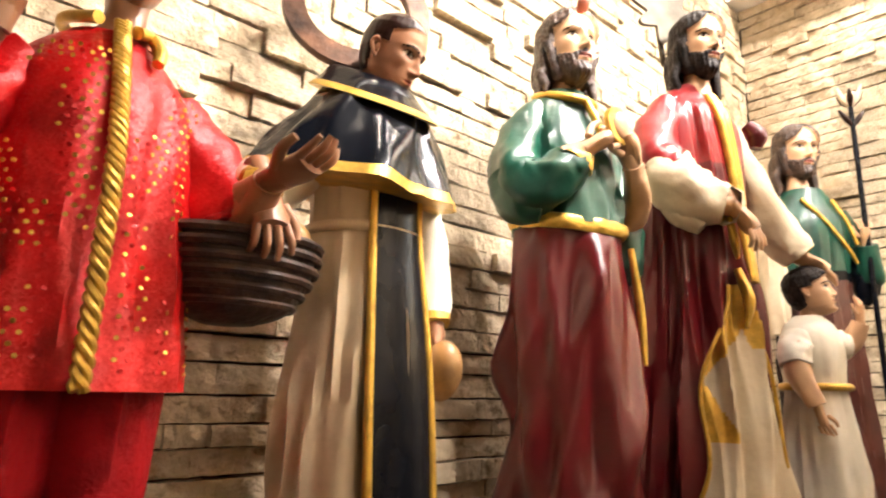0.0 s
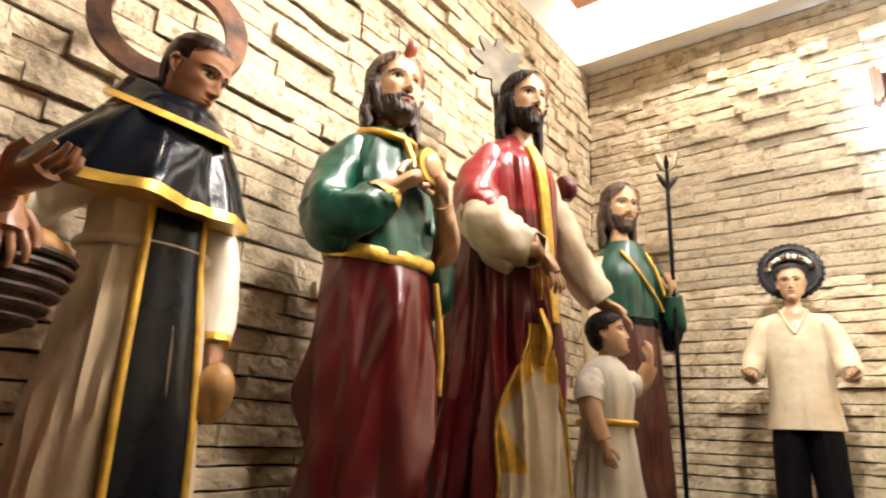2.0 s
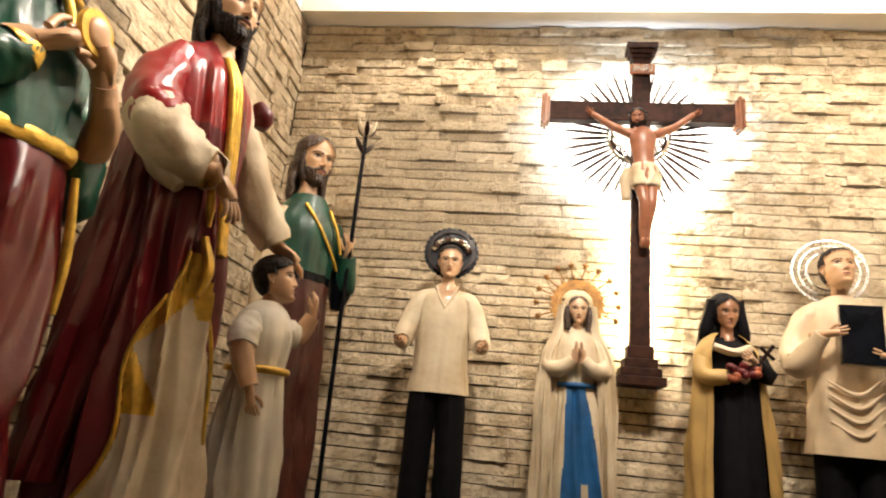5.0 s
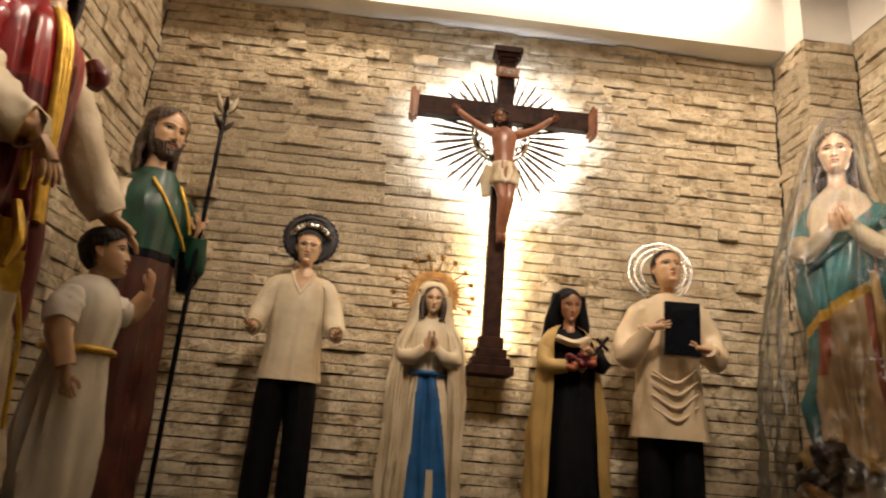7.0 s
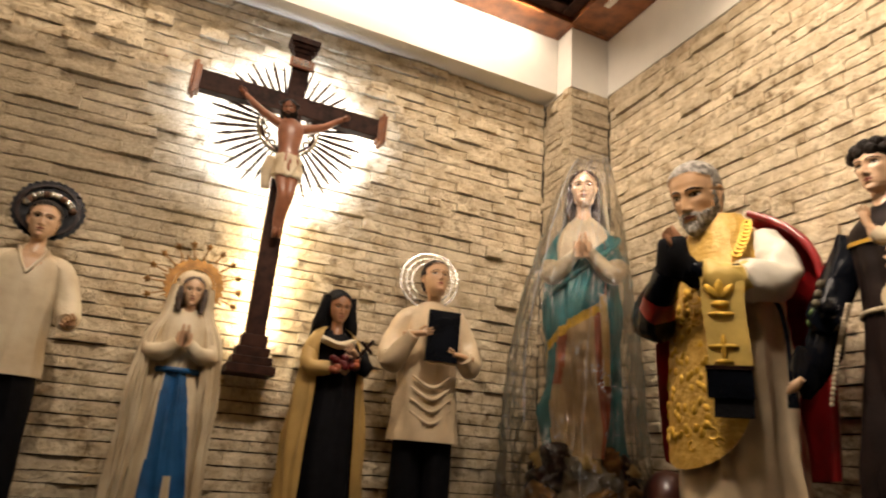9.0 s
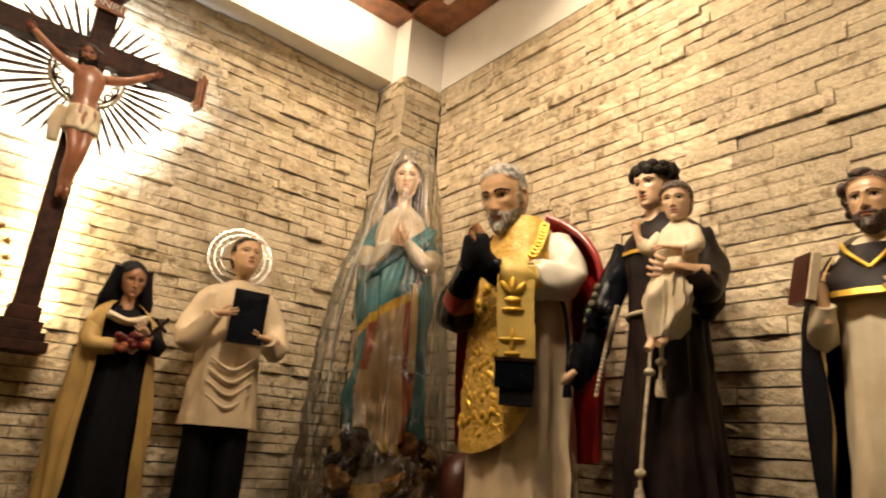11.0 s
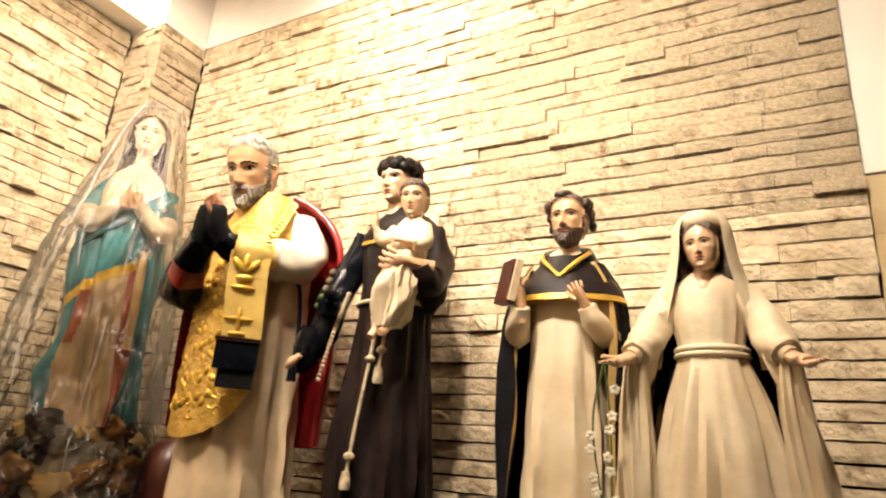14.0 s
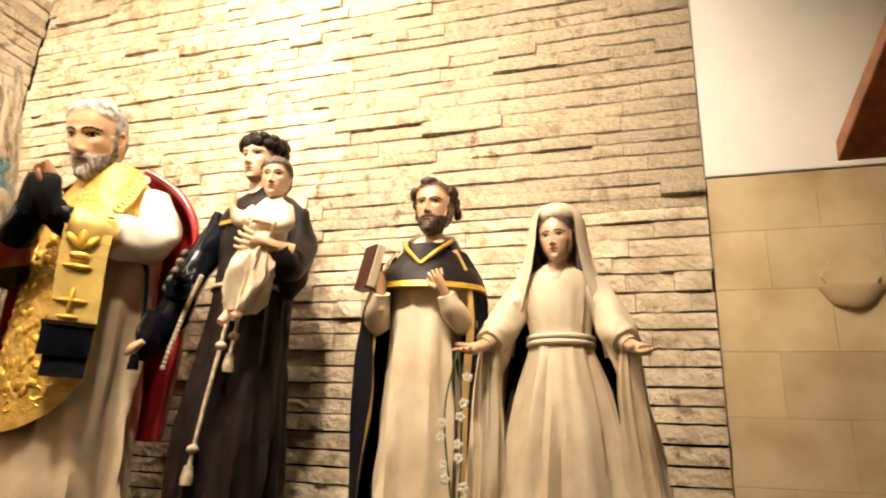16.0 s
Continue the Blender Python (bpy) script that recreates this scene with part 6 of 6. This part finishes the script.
for s in (-1, 1):
    f.tube([(0.045 * s, -0.02, 1.85, 0.014), (0.058 * s, -0.015, 1.78, 0.015), (0.060 * s, -0.02, 1.71, 0.014)], HAIR_BROWN, 10, 14)
f.done("veiled_lady_statue", 2.07, 0.205, B0, 272, "statue of a veiled lady in ivory robe with open palms")

# flower garland hanging from her hand
f = Figure()
rng = random.Random(3)
for k in range(26):
    u = k / 25
    sgn = -1 if k % 2 else 1
    x, z = -0.255 + 0.022 * sgn + 0.01 * math.sin(9 * u), 1.46 - 0.42 * u
    if k % 3 and (u > 0.35 or k % 4 == 0):
        for p in range(5):
            a = p * 1.2566 + k
            f.blob((x + 0.008 * math.cos(a), -0.155, z + 0.008 * math.sin(a)), (0.0068, 0.005, 0.0068), FLOWER, (0, 0, 0), 5)
f.tube([(-0.25, -0.15, 1.47, 0.003), (-0.235, -0.155, 1.3, 0.003), (-0.235, -0.155, 1.06, 0.003)], LEAF, 6, 16)
f.tube([(-0.25, -0.15, 1.47, 0.003), (-0.28, -0.155, 1.3, 0.003), (-0.25, -0.155, 1.06, 0.003)], LEAF, 6, 16)
f.done("flower_garland", 2.07, 0.205, 1.04, 272, "string of small white flowers hanging from a statue's hand", "garland", "")


# ---- right end: font and wooden board ----
f = Figure()
f.loft([(1.675, 0.02, 0.02, -0.65, 0), (1.69, 0.055, 0.026, -0.65, 0), (1.73, 0.085, 0.034, -0.65, 0), (1.745, 0.092, 0.036, -0.65, 0)], TILE, 36, 0.006, folds=((8, 0.05, 0),))
f.disc((-0.65, 0.0, 1.765), 0.075, 0.03, TILE, turn=(90, 0, 0), wave=0.006, waves=9, n=72)
f.done("holy_water_font", 2.476, -1.29, 1.675, 270, "small shell-shaped stone font on the tiled wall", "font", "")
bm = bmesh.new()
vs = [bm.verts.new(p) for p in ((2.515, -0.645, 2.13), (2.515, -1.6, 2.13), (1.75, -1.6, 2.75), (1.75, -0.86, 2.75))]
g = bm.faces.new(vs)
r = bmesh.ops.extrude_face_region(bm, geom=[g])
bmesh.ops.translate(bm, verts=[v for v in r["geom"] if isinstance(v, bmesh.types.BMVert)], vec=(0.02, 0, 0.06))
tagged(link("wooden_canopy", bm, WOOD, bevel=0.006), "slanting red-brown wooden canopy fixed above the tiles", "canopy")

# ---- tiles beside the column ----
for r in range(9):
    z1 = 2.142 - 0.2 * r
    z0 = z1 - 0.197
    y = -0.256
    k = 0
    while y > -1.9:
        w = 0.165 if (k == 0 and r % 2) else 0.33
        bm = bmesh.new()
        box(bm, 2.478, 2.491, y - w + 0.0025, y, z0, z1)
        part("tile", bm, TILE, bpy.data.objects["wall_tiled"], bevel=0.0015)
        y -= w
        k += 1

# ---- split-face stones ----
rs = np.random.RandomState(5)
VARIANTS = []
NX, NZ = 7, 3
for v in range(20):
    verts, faces = [], []
    bulge = rs.uniform(-0.35, 0.35, (NX + 1, NZ + 1)) * 0.007
    bulge += 0.002 * np.sin(np.linspace(0, rs.uniform(2, 7), NX + 1) + rs.uniform(0, 6))[:, None]
    for i in range(NX + 1):
        for k in range(NZ + 1):
            edge = i in (0, NX) or k in (0, NZ)
            d = bulge[i, k] - (0.0015 if edge else 0.0)
            jx = 0 if i in (0, NX) else rs.uniform(-0.3, 0.3) / NX
            jz = rs.uniform(-0.045, 0.045) if k in (0, NZ) else rs.uniform(-0.1, 0.1)
            verts.append((i / NX - 0.5 + jx, d, (k / NZ - 0.5) * 0.94 + jz * 0.5))
    for i in range(NX):
        for k in range(NZ):
            a = i * (NZ + 1) + k
            faces.append((a, a + NZ + 1, a + NZ + 2, a + 1))
    nf = len(verts)
    rim = [(i, 0) for i in range(NX + 1)] + [(NX, k) for k in range(1, NZ + 1)] + [(i, NZ) for i in range(NX - 1, -1, -1)] + [(0, k) for k in range(NZ - 1, 0, -1)]
    for i, k in rim:
        x, y, z = verts[i * (NZ + 1) + k]
        verts.append((x, -0.06, z))
    for j in range(len(rim)):
        a = rim[j][0] * (NZ + 1) + rim[j][1]
        b = rim[(j + 1) % len(rim)][0] * (NZ + 1) + rim[(j + 1) % len(rim)][1]
        faces.append((a, nf + j, nf + (j + 1) % len(rim), b))
    me = bpy.data.meshes.new("stone")
    me.from_pydata(verts, [], faces)
    me.materials.append(STONE)
    VARIANTS.append((me, np.array(verts), faces))

COURSE = 0.0585


def clad(wall, origin, along, out, length, z0, z1, near, limit=300, rough=1.0, long=1.0):
    """Courses of stones on a wall: along and out are unit directions; stones within near (from, to, zlow) are single parts."""
    along, out = np.array(along, float), np.array(out, float)
    single, all_v, all_f, count = [], [], [], 0
    rows = int(round((z1 - z0) / COURSE))
    hs = rs.uniform(0.80, 1.2, rows)
    hs *= (z1 - z0) / hs.sum()
    low = np.concatenate([[0], np.cumsum(hs)])
    for r in range(rows):
        h = hs[r]
        s = -rs.uniform(0, 0.12)
        while s < length - 1e-3:
            w = rs.choice([0.075, 0.11, 0.145, 0.18, 0.22], p=[0.12, 0.24, 0.30, 0.22, 0.12]) * rs.uniform(0.92, 1.08) * long
            a, b = max(s, 0), min(s + w, length)
            if length - b < 0.05:
                b = length
            s = b if b == length else s + w
            if b - a < 0.012:
                continue
            proud = abs(rs.normal(0, 0.006)) + (rs.uniform(0.007, 0.017) if rs.rand() < 0.2 else 0)
            proud *= rough
            mid, zc = (a + b) / 2, z0 + low[r] + h / 2
            n = rs.randint(20)
            hz = h * rs.uniform(0.90, 0.985)
            place = np.array([origin[0], origin[1], 0.0]) + np.append(along * mid + out * (proud - 0.004), zc)
            m = Matrix(((along[0] * (b - a - 0.002), out[0], 0, place[0]), (along[1] * (b - a - 0.002), out[1], 0, place[1]), (0, 0, hz, place[2]), (0, 0, 0, 1)))
            if near[0] <= mid <= near[1] and near[2] <= zc <= near[3] and count < limit:
                ob = new("stone", VARIANTS[n][0])
                ob.parent = wall
                ob.matrix_basis = m
                count += 1
            else:
                base = sum(len(v) for v in all_v)
                v = VARIANTS[n][1]
                wv = v @ np.array(m.to_3x3()).T + place
                all_v.append(wv)
                all_f.extend([tuple(i + base for i in f) for f in VARIANTS[n][2]])
    if all_v:
        me = bpy.data.meshes.new("stone_cladding")
        me.from_pydata(np.concatenate(all_v).tolist(), [], all_f)
        me.materials.append(STONE)
        ob = new("stone_cladding", me)
        ob.parent = wall
        tagged(ob, "rough split-face cream stone courses", kind="stuff")


clad(wall_west, (XA, YB), (0, -1), (1, 0), 4.4, LEDGE_Z, TOP - 0.006, (1.6, 3.0, 1.75, 2.95), rough=1.25, long=1.2)
clad(wall_north, (XA + 0.004, YB), (1, 0), (0, -1), 3.70, LEDGE_Z, TOP - 0.006, (0.4, 2.0, 2.05, 3.0), rough=1.35)
clad(wall_east, (XC, -0.25), (0, 1), (-1, 0), 3.33, LEDGE_Z, TOP - 0.006, (0.0, 1.5, 2.05, 3.1), rough=0.95, long=1.45)
clad(pilaster, (2.16, 3.09), (1, 0), (0, -1), 0.297, LEDGE_Z, 3.53, (0, 1, 2.2, 3.4))
clad(pilaster, (2.16, 3.39), (0, -1), (-1, 0), 0.29, LEDGE_Z, 3.53, (0, 1, 2.4, 3.4))
